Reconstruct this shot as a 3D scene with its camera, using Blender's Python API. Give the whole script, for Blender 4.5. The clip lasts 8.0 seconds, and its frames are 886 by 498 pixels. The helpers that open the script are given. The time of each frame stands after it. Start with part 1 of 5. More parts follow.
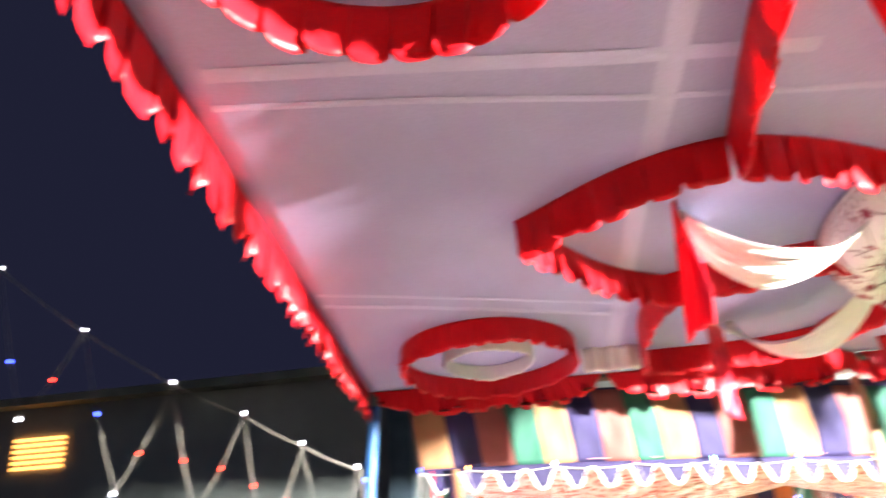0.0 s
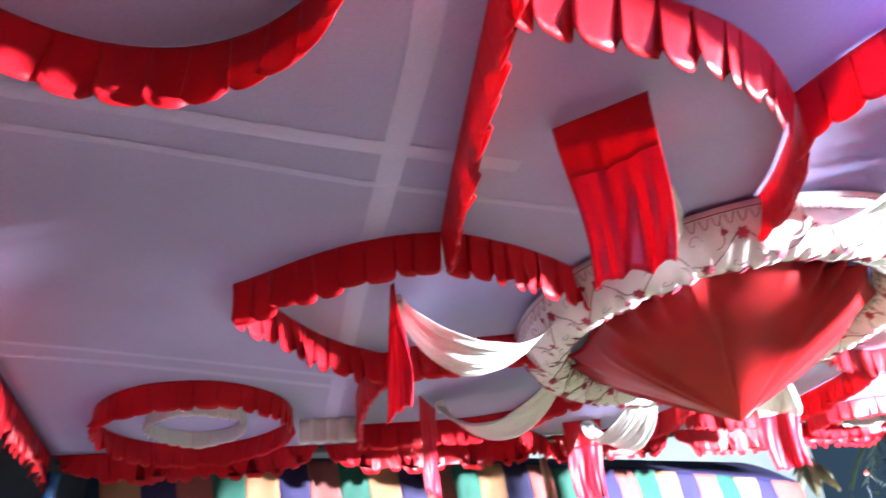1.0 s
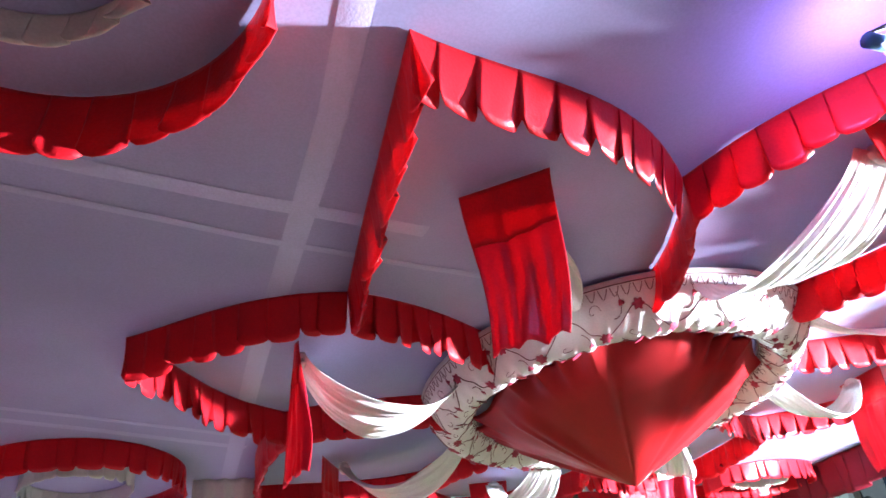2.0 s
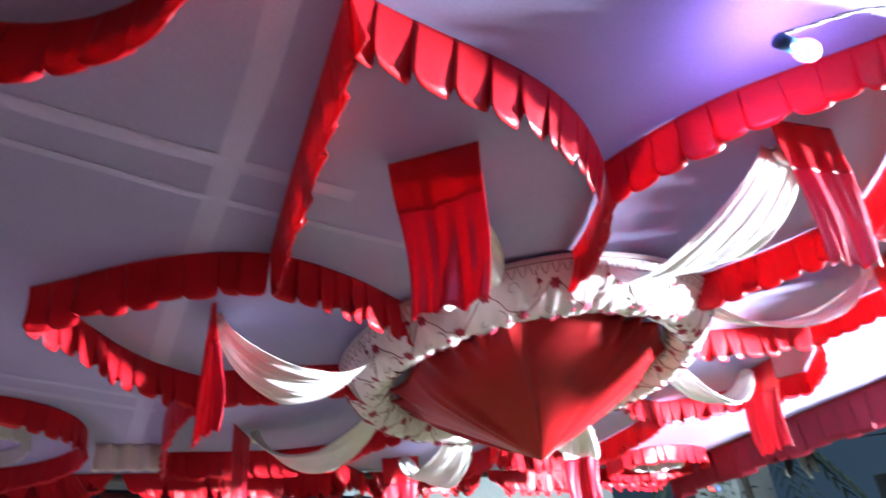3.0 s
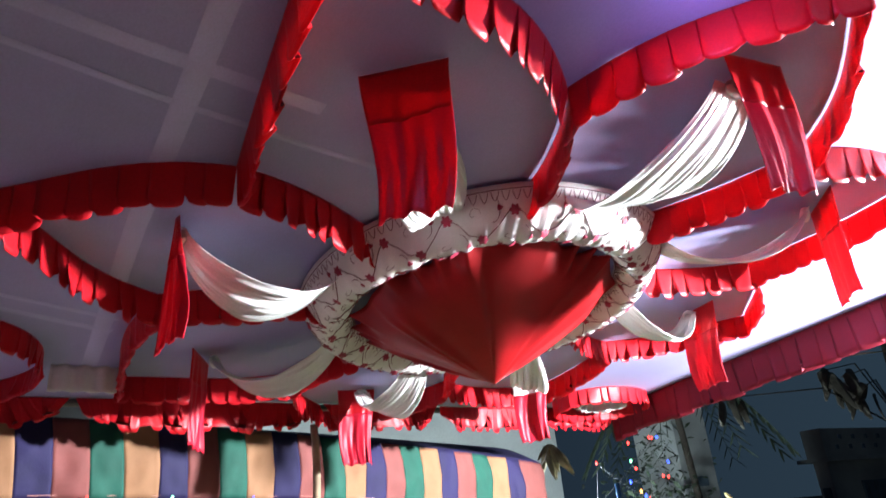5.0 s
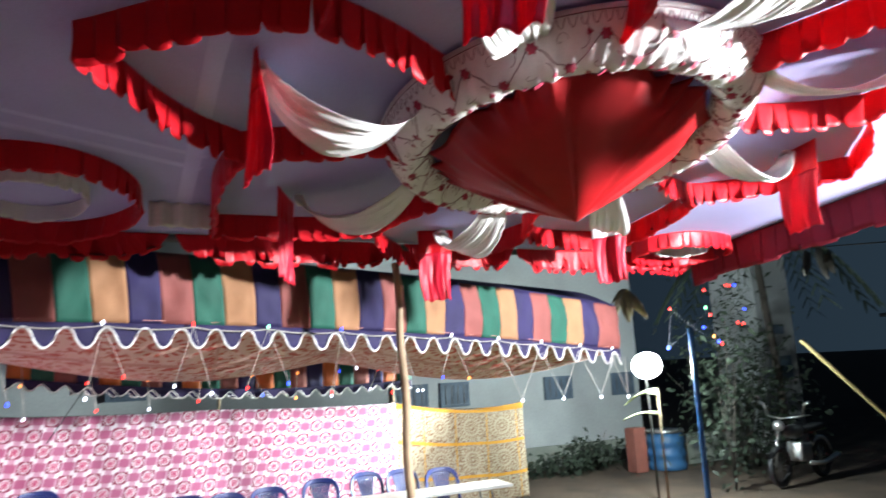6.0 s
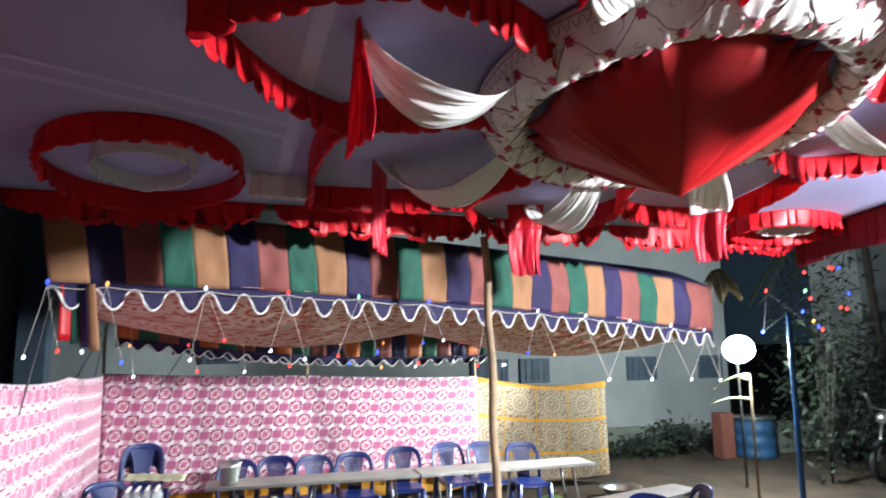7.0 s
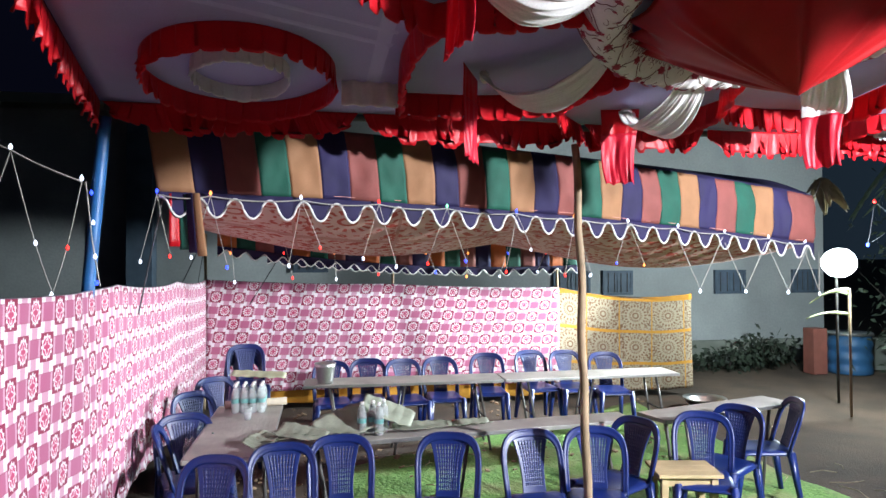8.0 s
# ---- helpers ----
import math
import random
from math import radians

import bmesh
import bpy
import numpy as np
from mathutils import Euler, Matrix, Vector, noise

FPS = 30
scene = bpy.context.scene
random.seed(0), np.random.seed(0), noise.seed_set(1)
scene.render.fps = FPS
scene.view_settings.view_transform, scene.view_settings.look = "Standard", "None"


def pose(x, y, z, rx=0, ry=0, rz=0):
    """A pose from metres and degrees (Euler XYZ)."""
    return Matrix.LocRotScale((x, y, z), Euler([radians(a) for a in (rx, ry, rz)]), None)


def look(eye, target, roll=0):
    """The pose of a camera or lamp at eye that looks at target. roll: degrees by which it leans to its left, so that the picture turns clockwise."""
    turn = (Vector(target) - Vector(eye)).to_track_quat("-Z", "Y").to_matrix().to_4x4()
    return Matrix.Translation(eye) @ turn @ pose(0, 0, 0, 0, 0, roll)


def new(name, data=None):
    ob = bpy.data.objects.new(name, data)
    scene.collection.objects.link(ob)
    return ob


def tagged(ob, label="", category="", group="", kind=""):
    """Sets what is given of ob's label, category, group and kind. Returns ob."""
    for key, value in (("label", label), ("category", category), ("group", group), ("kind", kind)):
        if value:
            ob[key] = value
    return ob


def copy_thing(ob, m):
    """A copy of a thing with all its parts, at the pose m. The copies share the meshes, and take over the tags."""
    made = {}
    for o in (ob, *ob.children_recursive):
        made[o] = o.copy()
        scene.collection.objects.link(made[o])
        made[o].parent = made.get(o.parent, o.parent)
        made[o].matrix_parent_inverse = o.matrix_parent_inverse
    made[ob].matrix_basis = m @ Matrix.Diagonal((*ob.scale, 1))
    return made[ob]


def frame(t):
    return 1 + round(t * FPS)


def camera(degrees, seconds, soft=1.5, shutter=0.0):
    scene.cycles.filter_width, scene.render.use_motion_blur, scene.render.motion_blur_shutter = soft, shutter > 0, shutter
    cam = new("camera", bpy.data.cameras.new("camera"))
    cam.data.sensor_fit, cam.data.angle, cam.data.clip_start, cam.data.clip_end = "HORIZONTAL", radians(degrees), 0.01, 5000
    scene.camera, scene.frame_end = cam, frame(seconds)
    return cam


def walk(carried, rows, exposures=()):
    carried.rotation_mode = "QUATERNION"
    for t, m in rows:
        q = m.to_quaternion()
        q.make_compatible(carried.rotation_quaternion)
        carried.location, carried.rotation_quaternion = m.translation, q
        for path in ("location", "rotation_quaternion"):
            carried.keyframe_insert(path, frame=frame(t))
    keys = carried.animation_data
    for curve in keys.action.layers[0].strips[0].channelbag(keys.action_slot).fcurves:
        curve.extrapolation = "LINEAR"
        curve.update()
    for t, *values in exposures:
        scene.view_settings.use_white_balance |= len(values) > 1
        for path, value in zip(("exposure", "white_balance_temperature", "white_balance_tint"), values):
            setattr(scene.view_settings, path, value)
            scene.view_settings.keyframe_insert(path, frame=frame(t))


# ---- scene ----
cam = camera(67.6, 8.0, 1.5, 0.5)
PATH = [
    (0, (0.426, 0.103, 2.219), (0.081, 1.94, 2.929), -3.7),
    (0.5, (0.495, 0.118, 2.239), (0.624, 1.967, 2.989), -4.4),
    (1, (0.562, 0.096, 2.247), (0.934, 1.877, 3.076), -4.8),
    (1.5, (0.593, 0.073, 2.256), (1.12, 1.776, 3.162), -6.0),
    (1.7, (0.6, 0.058, 2.265), (1.157, 1.727, 3.217), -6.1),
    (2.8, (0.594, 0.06, 2.232), (1.335, 1.674, 3.152), -5.7),
    (3, (0.606, 0.061, 2.209), (1.408, 1.662, 3.102), -5.4),
    (3.5, (0.634, 0.055, 2.131), (1.654, 1.578, 2.932), -7.5),
    (4, (0.63, 0.044, 2.114), (1.629, 1.571, 2.933), -7.6),
    (5.3, (0.563, 0.087, 2.06), (1.487, 1.721, 2.75), -4.3),
    (5.5, (0.595, 0.098, 2.078), (1.536, 1.776, 2.625), -4.6),
    (6, (0.567, 0.139, 2.025), (1.333, 1.952, 2.382), -2.9),
    (6.5, (0.533, 0.165, 2.019), (1.175, 2.032, 2.339), -1.1),
    (7, (0.512, 0.186, 2.023), (1.055, 2.088, 2.313), -0.7),
    (7.3, (0.474, 0.183, 2.013), (0.917, 2.128, 2.151), -0.5),
    (7.5, (0.47, 0.203, 1.999), (0.832, 2.169, 2.046), 0.1),
    (8, (0.443, 0.209, 1.999), (0.761, 2.184, 2.029), -0.2),
]
EXPOSURES = [(0.0, 3.15, 7000, 12), (0.5, 2.7, 6000, 12), (1.0, 2.3, 5700, 13), (1.7, 1.98, 5600, 13), (3.0, 1.65, 5600, 13), (4.2, 0.95, 5700, 12), (5.5, 1.0, 6000, 11), (6.5, 0.56, 6100, 12), (8.0, 0.36, 5950, 12)]
walk(cam, [(t, look(eye, target, roll)) for t, eye, target, roll in PATH], EXPOSURES)

# ---- night sky and lamps ----
night = bpy.data.worlds.new("night")
night.use_nodes = True
sky_nodes = night.node_tree
sky_dir = sky_nodes.nodes.new("ShaderNodeTexCoord")
sky_split = sky_nodes.nodes.new("ShaderNodeSeparateXYZ")
sky_ramp = sky_nodes.nodes.new("ShaderNodeValToRGB")
sky_nodes.links.new(sky_dir.outputs["Generated"], sky_split.inputs[0])
sky_nodes.links.new(sky_split.outputs[0], sky_ramp.inputs[0])
sky_nodes.links.new(sky_ramp.outputs[0], sky_nodes.nodes["Background"].inputs[0])
# the yard's lamps light the haze towards the east
sky_ramp.color_ramp.elements[0].position, sky_ramp.color_ramp.elements[0].color = 0.15, (0.0014, 0.0016, 0.004, 1)
sky_ramp.color_ramp.elements[1].position, sky_ramp.color_ramp.elements[1].color = 0.95, (0.013, 0.022, 0.030, 1)
sky_nodes.nodes["Background"].inputs[1].default_value = 1.0
scene.world = night


def lamp(name, kind, place, power, colour, size, target=None):
    data = bpy.data.lights.new(name, kind)
    data.energy, data.color = power, colour
    if kind == "AREA":
        data.size = size
    else:
        data.shadow_soft_size = size
    ob = new(name, data)
    ob.matrix_world = look(place, target) if target else Matrix.Translation(place)
    return ob


FLOOD = Vector((6.95, 7.95, 1.93))
SIDE = Vector((5.62, 0.40, 2.87))
TINTED = Vector((1.89, 0.72, 3.20))
beam = lamp("flood_light", "SPOT", FLOOD + Vector((-0.30, -0.16, 0.0)), 2500, (0.90, 1.0, 0.95), 0.10, (FLOOD.x - 5.0, FLOOD.y + 0.1, 1.64))
beam.data.spot_size, beam.data.spot_blend = radians(66), 0.45
lamp("flood_spill", "POINT", FLOOD + Vector((0.05, -0.22, 0.0)), 400, (0.86, 1.0, 0.93), 0.10)
side_beam = lamp("side_light", "SPOT", SIDE, 2900, (1.0, 1.0, 0.98), 0.12, SIDE + Vector((-1.0, 0.16, 0.0)))
side_beam.data.spot_size, side_beam.data.spot_blend = radians(158), 0.25
lamp("tinted_bulb_light", "POINT", TINTED, 2.5, (0.62, 0.34, 1.0), 0.03)


# ---- materials ----
def nodes_of(name, rough=0.7, metal=0.0, sheen=0.0, spec=0.5):
    m = bpy.data.materials.new(name)
    m.use_nodes = True
    nt = m.node_tree
    b = nt.nodes["Principled BSDF"]
    b.inputs["Roughness"].default_value = rough
    b.inputs["Metallic"].default_value = metal
    b.inputs["Specular IOR Level"].default_value = spec
    if sheen:
        b.inputs["Sheen Weight"].default_value = sheen
    return m, nt, b


def link(nt, a, b):
    nt.links.new(a, b)


def math_node(nt, op, a, b=None, c=None):
    n = nt.nodes.new("ShaderNodeMath")
    n.operation = op
    for i, v in enumerate((a, b, c)):
        if v is None:
            continue
        if isinstance(v, (int, float)):
            n.inputs[i].default_value = v
        else:
            link(nt, v, n.inputs[i])
    return n.outputs[0]


def mix(nt, fac, a, b):
    n = nt.nodes.new("ShaderNodeMix")
    n.data_type = "RGBA"
    for i, v in ((0, fac), (6, a), (7, b)):
        if isinstance(v, (int, float)):
            n.inputs[i].default_value = v
        elif isinstance(v, tuple):
            n.inputs[i].default_value = (*v, 1)
        else:
            link(nt, v, n.inputs[i])
    return n.outputs[2]


def noise_fac(nt, scale, detail=3, lo=0.35, hi=0.65, stretch=None, kind="Object"):
    tc = nt.nodes.new("ShaderNodeTexCoord")
    mp = nt.nodes.new("ShaderNodeMapping")
    if stretch:
        mp.inputs["Scale"].default_value = stretch
    link(nt, tc.outputs[kind], mp.inputs[0])
    n = nt.nodes.new("ShaderNodeTexNoise")
    n.inputs["Scale"].default_value, n.inputs["Detail"].default_value = scale, detail
    link(nt, mp.outputs[0], n.inputs["Vector"])
    r = nt.nodes.new("ShaderNodeMapRange")
    r.inputs[1].default_value, r.inputs[2].default_value = lo, hi
    link(nt, n.outputs["Fac"], r.inputs[0])
    return r.outputs[0]


def bump(nt, b, height, strength=0.3, distance=0.01):
    n = nt.nodes.new("ShaderNodeBump")
    n.inputs["Strength"].default_value, n.inputs["Distance"].default_value = strength, distance
    link(nt, height, n.inputs["Height"])
    link(nt, n.outputs[0], b.inputs["Normal"])


def plain(name, colour, dark=0.8, rough=0.7, scale=4.0, fine=90.0, metal=0.0, sheen=0.0, bumpy=0.2, trans=0.0, stretch=None, spec=0.5, dist=0.004, vary=0.0):
    """A surface of one colour with stains at a large and grain at a small scale; trans lets light through thin cloth."""
    m, nt, b = nodes_of(name, rough, metal, sheen, spec)
    lo = tuple(c * dark for c in colour)
    big = noise_fac(nt, scale, 4)
    small = noise_fac(nt, fine, 2, stretch=stretch)
    col = mix(nt, big, lo, colour)
    col = mix(nt, math_node(nt, "MULTIPLY", small, 0.25), col, tuple(c * 0.6 for c in colour))
    if vary:
        info = nt.nodes.new("ShaderNodeObjectInfo")
        col = mix(nt, math_node(nt, "MULTIPLY", info.outputs["Random"], vary), col, tuple(c * 0.4 for c in colour))
    link(nt, col, b.inputs["Base Color"])
    bump(nt, b, small, bumpy, dist)
    if trans:
        t = nt.nodes.new("ShaderNodeBsdfTranslucent")
        link(nt, col, t.inputs[0])
        mx = nt.nodes.new("ShaderNodeMixShader")
        mx.inputs[0].default_value = trans
        link(nt, b.outputs[0], mx.inputs[1])
        link(nt, t.outputs[0], mx.inputs[2])
        link(nt, mx.outputs[0], nt.nodes["Material Output"].inputs[0])
    return m


def glow(name, colour, strength):
    m, nt, b = nodes_of(name)
    b.inputs["Base Color"].default_value = (*colour, 1)
    b.inputs["Emission Color"].default_value = (*colour, 1)
    b.inputs["Emission Strength"].default_value = strength
    return m


M_ROOF = plain("roof_cloth", (0.395, 0.378, 0.64), 0.84, 0.85, 1.3, 160, trans=0.15, bumpy=0.03, dist=0.002)
M_SEAM = plain("seam_cloth", (0.445, 0.43, 0.68), 0.92, 0.8, 3, 160, bumpy=0.1)
M_RED = plain("red_satin", (0.66, 0.012, 0.022), 0.85, 0.34, 5, 140, trans=0.34, spec=0.3, bumpy=0.15)
M_PINKRED = plain("rose_satin", (0.70, 0.016, 0.045), 0.85, 0.42, 5, 140, trans=0.3, spec=0.35, bumpy=0.15)
M_CONE = plain("cone_satin", (0.43, 0.007, 0.010), 0.7, 0.45, 4, 140, trans=0.3, spec=0.3, bumpy=0.05, dist=0.002)
M_DARKRED = plain("opaque_dark_red", (0.17, 0.010, 0.022), 0.8, 0.6, 5, 140, spec=0.2, bumpy=0.1)
M_WHITE = plain("white_satin", (0.80, 0.79, 0.77), 0.9, 0.30, 5, 150, sheen=0.2, trans=0.25, bumpy=0.15)
M_LACE = plain("embroidered_white", (0.82, 0.80, 0.78), 0.9, 0.5, 6, 200, trans=0.2, bumpy=0.2)
M_MAROON = plain("maroon_thread", (0.34, 0.012, 0.05), 0.7, 0.6, 30, 300)
M_VINE = plain("dark_thread", (0.20, 0.06, 0.075), 0.7, 0.6, 30, 300)
M_NAVY = plain("navy_cloth", (0.018, 0.012, 0.075), 0.7, 0.75, 5, 200, trans=0.1)
M_SALMON = plain("salmon_cloth", (0.27, 0.078, 0.066), 0.78, 0.75, 5, 200, trans=0.15)
M_GREEN = plain("green_cloth", (0.011, 0.102, 0.066), 0.75, 0.75, 5, 200, trans=0.12)
M_ORANGE = plain("orange_cloth", (0.37, 0.185, 0.085), 0.8, 0.75, 5, 200, trans=0.15)
M_RUST = plain("rust_cloth", (0.55, 0.14, 0.03), 0.75, 0.75, 5, 200, trans=0.12)
M_PIPE = plain("white_piping", (0.75, 0.74, 0.72), 0.85, 0.7, 20, 200)
M_CHAIR = plain("blue_plastic", (0.006, 0.019, 0.125), 0.8, 0.36, 6, 120, bumpy=0.06, dist=0.002, vary=0.3)
M_STEEL = plain("steel", (0.55, 0.55, 0.54), 0.8, 0.3, 8, 60, metal=0.9)
M_LEG = plain("painted_steel", (0.09, 0.085, 0.08), 0.6, 0.5, 12, 80, metal=0.3)
M_TOP = plain("worn_laminate", (0.42, 0.39, 0.35), 0.6, 0.5, 3, 40, stretch=(0.2, 1, 1))
M_WOOD = plain("stool_wood", (0.50, 0.38, 0.20), 0.65, 0.7, 4, 40, stretch=(0.15, 1, 1))
M_POLE = plain("bamboo", (0.34, 0.24, 0.14), 0.6, 0.7, 5, 60, stretch=(1, 1, 0.15))
M_BLUE = plain("blue_paint", (0.035, 0.16, 0.42), 0.7, 0.4, 6, 90, vary=0.0)
M_WIRE = plain("clear_wire", (0.42, 0.40, 0.36), 0.8, 0.45, 20, 100)
M_DARKWIRE = plain("dark_wire", (0.06, 0.06, 0.07), 0.8, 0.5, 20, 100)
M_ROPE = plain("yellow_rope", (0.50, 0.38, 0.16), 0.7, 0.9, 20, 200)
M_WALL = plain("lime_wash", (0.38, 0.40, 0.40), 0.72, 0.9, 0.8, 25)
M_BAND = plain("damp_plinth", (0.26, 0.28, 0.24), 0.6, 0.95, 1.2, 25)
M_SHUT = plain("window_shutter", (0.08, 0.115, 0.16), 0.7, 0.6, 4, 40)
M_SOIL = plain("trodden_soil", (0.085, 0.056, 0.036), 0.5, 0.95, 1.5, 55, bumpy=0.4, dist=0.012)
M_LEAF = plain("leaf", (0.034, 0.050, 0.030), 0.6, 0.6, 6, 60, trans=0.2, vary=0.3)
M_DRYLEAF = plain("dry_leaf", (0.50, 0.42, 0.27), 0.6, 0.7, 6, 60, trans=0.2)
M_DULLLEAF = plain("dusty_leaf", (0.15, 0.135, 0.11), 0.6, 0.7, 6, 60, trans=0.2)
M_PLATE = plain("leaf_plate", (0.36, 0.39, 0.30), 0.7, 0.6, 8, 80, trans=0.1)
M_TRUSS = plain("grey_steel", (0.16, 0.17, 0.17), 0.7, 0.6, 8, 80, metal=0.4)
M_BARK = plain("dark_bark", (0.045, 0.036, 0.028), 0.6, 0.9, 4, 40, bumpy=0.6, dist=0.01)
M_DRUM = plain("drum_blue", (0.03, 0.10, 0.22), 0.7, 0.5, 4, 60)
M_BRICK = plain("red_post", (0.22, 0.07, 0.05), 0.7, 0.9, 4, 60)
M_LAMP = glow("lamp_face", (0.95, 1.0, 0.97), 35.0)
M_SIDELAMP = glow("side_lamp_face", (1.0, 0.97, 0.98), 40.0)
BULBS = {"blue": glow("bulb_blue", (0.03, 0.06, 1.0), 3.0), "white": glow("bulb_white", (0.8, 0.85, 1.0), 2.2),
         "red": glow("bulb_red", (1.0, 0.03, 0.02), 2.4), "amber": glow("bulb_amber", (1.0, 0.30, 0.06), 2.2),
         "green": glow("bulb_green", (0.25, 1.0, 0.45), 2.0)}


def uv_xy(nt):
    tc = nt.nodes.new("ShaderNodeTexCoord")
    sp = nt.nodes.new("ShaderNodeSeparateXYZ")
    link(nt, tc.outputs["UV"], sp.inputs[0])
    return sp.outputs[0], sp.outputs[1]


def pink_cloth():
    """Printed check: medallion squares on a staggered grid of pink and white checks."""
    m, nt, b = nodes_of("pink_check_print", 0.85)
    u, v = uv_xy(nt)
    a = math_node(nt, "DIVIDE", u, 0.30)
    r = math_node(nt, "DIVIDE", v, 0.17)
    row = math_node(nt, "FLOOR", r)
    a = math_node(nt, "ADD", a, math_node(nt, "MULTIPLY", row, 0.5))
    fx = math_node(nt, "SUBTRACT", math_node(nt, "FRACT", a), 0.5)
    fy = math_node(nt, "SUBTRACT", math_node(nt, "FRACT", r), 0.5)
    ax, ay = math_node(nt, "ABSOLUTE", fx), math_node(nt, "ABSOLUTE", fy)
    pink, pale, white, maroon, rose = (0.38, 0.10, 0.19), (0.52, 0.28, 0.37), (0.72, 0.68, 0.71), (0.23, 0.015, 0.055), (0.44, 0.05, 0.13)
    # columns of pale and pink, white blocks between the medallions
    col = mix(nt, math_node(nt, "LESS_THAN", ax, 0.32), pink, pale)
    gap = math_node(nt, "GREATER_THAN", ay, 0.26)
    wcol = mix(nt, math_node(nt, "LESS_THAN", math_node(nt, "ABSOLUTE", math_node(nt, "SUBTRACT", ax, 0.25)), 0.13), pale, white)
    col = mix(nt, gap, col, wcol)
    line = math_node(nt, "LESS_THAN", math_node(nt, "ABSOLUTE", math_node(nt, "SUBTRACT", ay, 0.26)), 0.012)
    col = mix(nt, math_node(nt, "MULTIPLY", line, 0.6), col, maroon)
    px, py = math_node(nt, "MULTIPLY", fx, 0.30), math_node(nt, "MULTIPLY", fy, 0.17)
    rad = math_node(nt, "SQRT", math_node(nt, "ADD", math_node(nt, "MULTIPLY", px, px), math_node(nt, "MULTIPLY", py, py)))
    ang = math_node(nt, "ARCTAN2", py, px)
    lobes = math_node(nt, "ADD", 0.058, math_node(nt, "MULTIPLY", math_node(nt, "COSINE", math_node(nt, "MULTIPLY", ang, 12.0)), 0.006))
    inner = math_node(nt, "ADD", 0.030, math_node(nt, "MULTIPLY", math_node(nt, "COSINE", math_node(nt, "MULTIPLY", ang, 4.0)), 0.009))
    med = mix(nt, math_node(nt, "LESS_THAN", rad, lobes), maroon, white)
    med = mix(nt, math_node(nt, "LESS_THAN", rad, 0.046), med, rose)
    ringd = math_node(nt, "LESS_THAN", math_node(nt, "ABSOLUTE", math_node(nt, "SUBTRACT", rad, inner)), 0.004)
    med = mix(nt, ringd, med, white)
    sq = math_node(nt, "MULTIPLY", math_node(nt, "LESS_THAN", ax, 0.24), math_node(nt, "LESS_THAN", ay, 0.415))
    col = mix(nt, sq, col, med)
    fade = noise_fac(nt, 2.0, 3)
    col = mix(nt, math_node(nt, "MULTIPLY", fade, 0.12), col, (0.35, 0.25, 0.30))
    link(nt, col, b.inputs["Base Color"])
    bump(nt, b, noise_fac(nt, 220, 2), 0.15, 0.003)
    return m


def medallion_cloth(name, ground, line, pale, cell, spokes=22.0, hoops=62.0, speck=60.0):
    """A print of round rosettes in a square grid."""
    m, nt, b = nodes_of(name, 0.85)
    u, v = uv_xy(nt)
    fx = math_node(nt, "SUBTRACT", math_node(nt, "FRACT", math_node(nt, "DIVIDE", u, cell)), 0.5)
    fy = math_node(nt, "SUBTRACT", math_node(nt, "FRACT", math_node(nt, "DIVIDE", v, cell)), 0.5)
    rad = math_node(nt, "SQRT", math_node(nt, "ADD", math_node(nt, "MULTIPLY", fx, fx), math_node(nt, "MULTIPLY", fy, fy)))
    ang = math_node(nt, "ARCTAN2", fy, fx)
    rays = math_node(nt, "GREATER_THAN", math_node(nt, "SINE", math_node(nt, "MULTIPLY", ang, spokes)), 0.1)
    rings = math_node(nt, "GREATER_THAN", math_node(nt, "SINE", math_node(nt, "MULTIPLY", rad, hoops)), 0.0)
    body = mix(nt, math_node(nt, "MULTIPLY", rays, rings), pale, line)
    ax, ay = math_node(nt, "ABSOLUTE", fx), math_node(nt, "ABSOLUTE", fy)
    edge = math_node(nt, "GREATER_THAN", math_node(nt, "MAXIMUM", math_node(nt, "SUBTRACT", ax, 0.03), ay), 0.455)
    star = math_node(nt, "GREATER_THAN", noise_fac(nt, speck, 2), 0.62)
    field = mix(nt, star, pale, line)
    col = mix(nt, math_node(nt, "LESS_THAN", rad, 0.36), field, body)
    col = mix(nt, math_node(nt, "LESS_THAN", rad, 0.10), col, line)
    col = mix(nt, math_node(nt, "LESS_THAN", rad, 0.06), col, pale)
    col = mix(nt, edge, col, ground)
    link(nt, col, b.inputs["Base Color"])
    bump(nt, b, noise_fac(nt, 220, 2), 0.15, 0.003)
    return m


def mat_carpet():
    """Worn green matting, thin and dusty in patches."""
    m, nt, b = nodes_of("green_matting", 0.95)
    worn = noise_fac(nt, 1.6, 6, 0.48, 0.68)
    weave = noise_fac(nt, 60, 3)
    col = mix(nt, weave, (0.07, 0.15, 0.03), (0.16, 0.31, 0.065))
    col = mix(nt, worn, col, (0.24, 0.24, 0.10))
    link(nt, col, b.inputs["Base Color"])
    bump(nt, b, noise_fac(nt, 25, 4), 0.6, 0.012)
    return m


M_PRINT = pink_cloth()
M_YELLOW = medallion_cloth("mustard_rosette_print", (0.46, 0.22, 0.015), (0.15, 0.08, 0.04), (0.31, 0.26, 0.18), 0.5, 20.0, 46.0, 40.0)
M_UNDER = medallion_cloth("underside_rosette_print", (0.52, 0.25, 0.20), (0.46, 0.08, 0.05), (0.66, 0.42, 0.35), 0.95, 16.0, 38.0, 14.0)
M_MAT = mat_carpet()


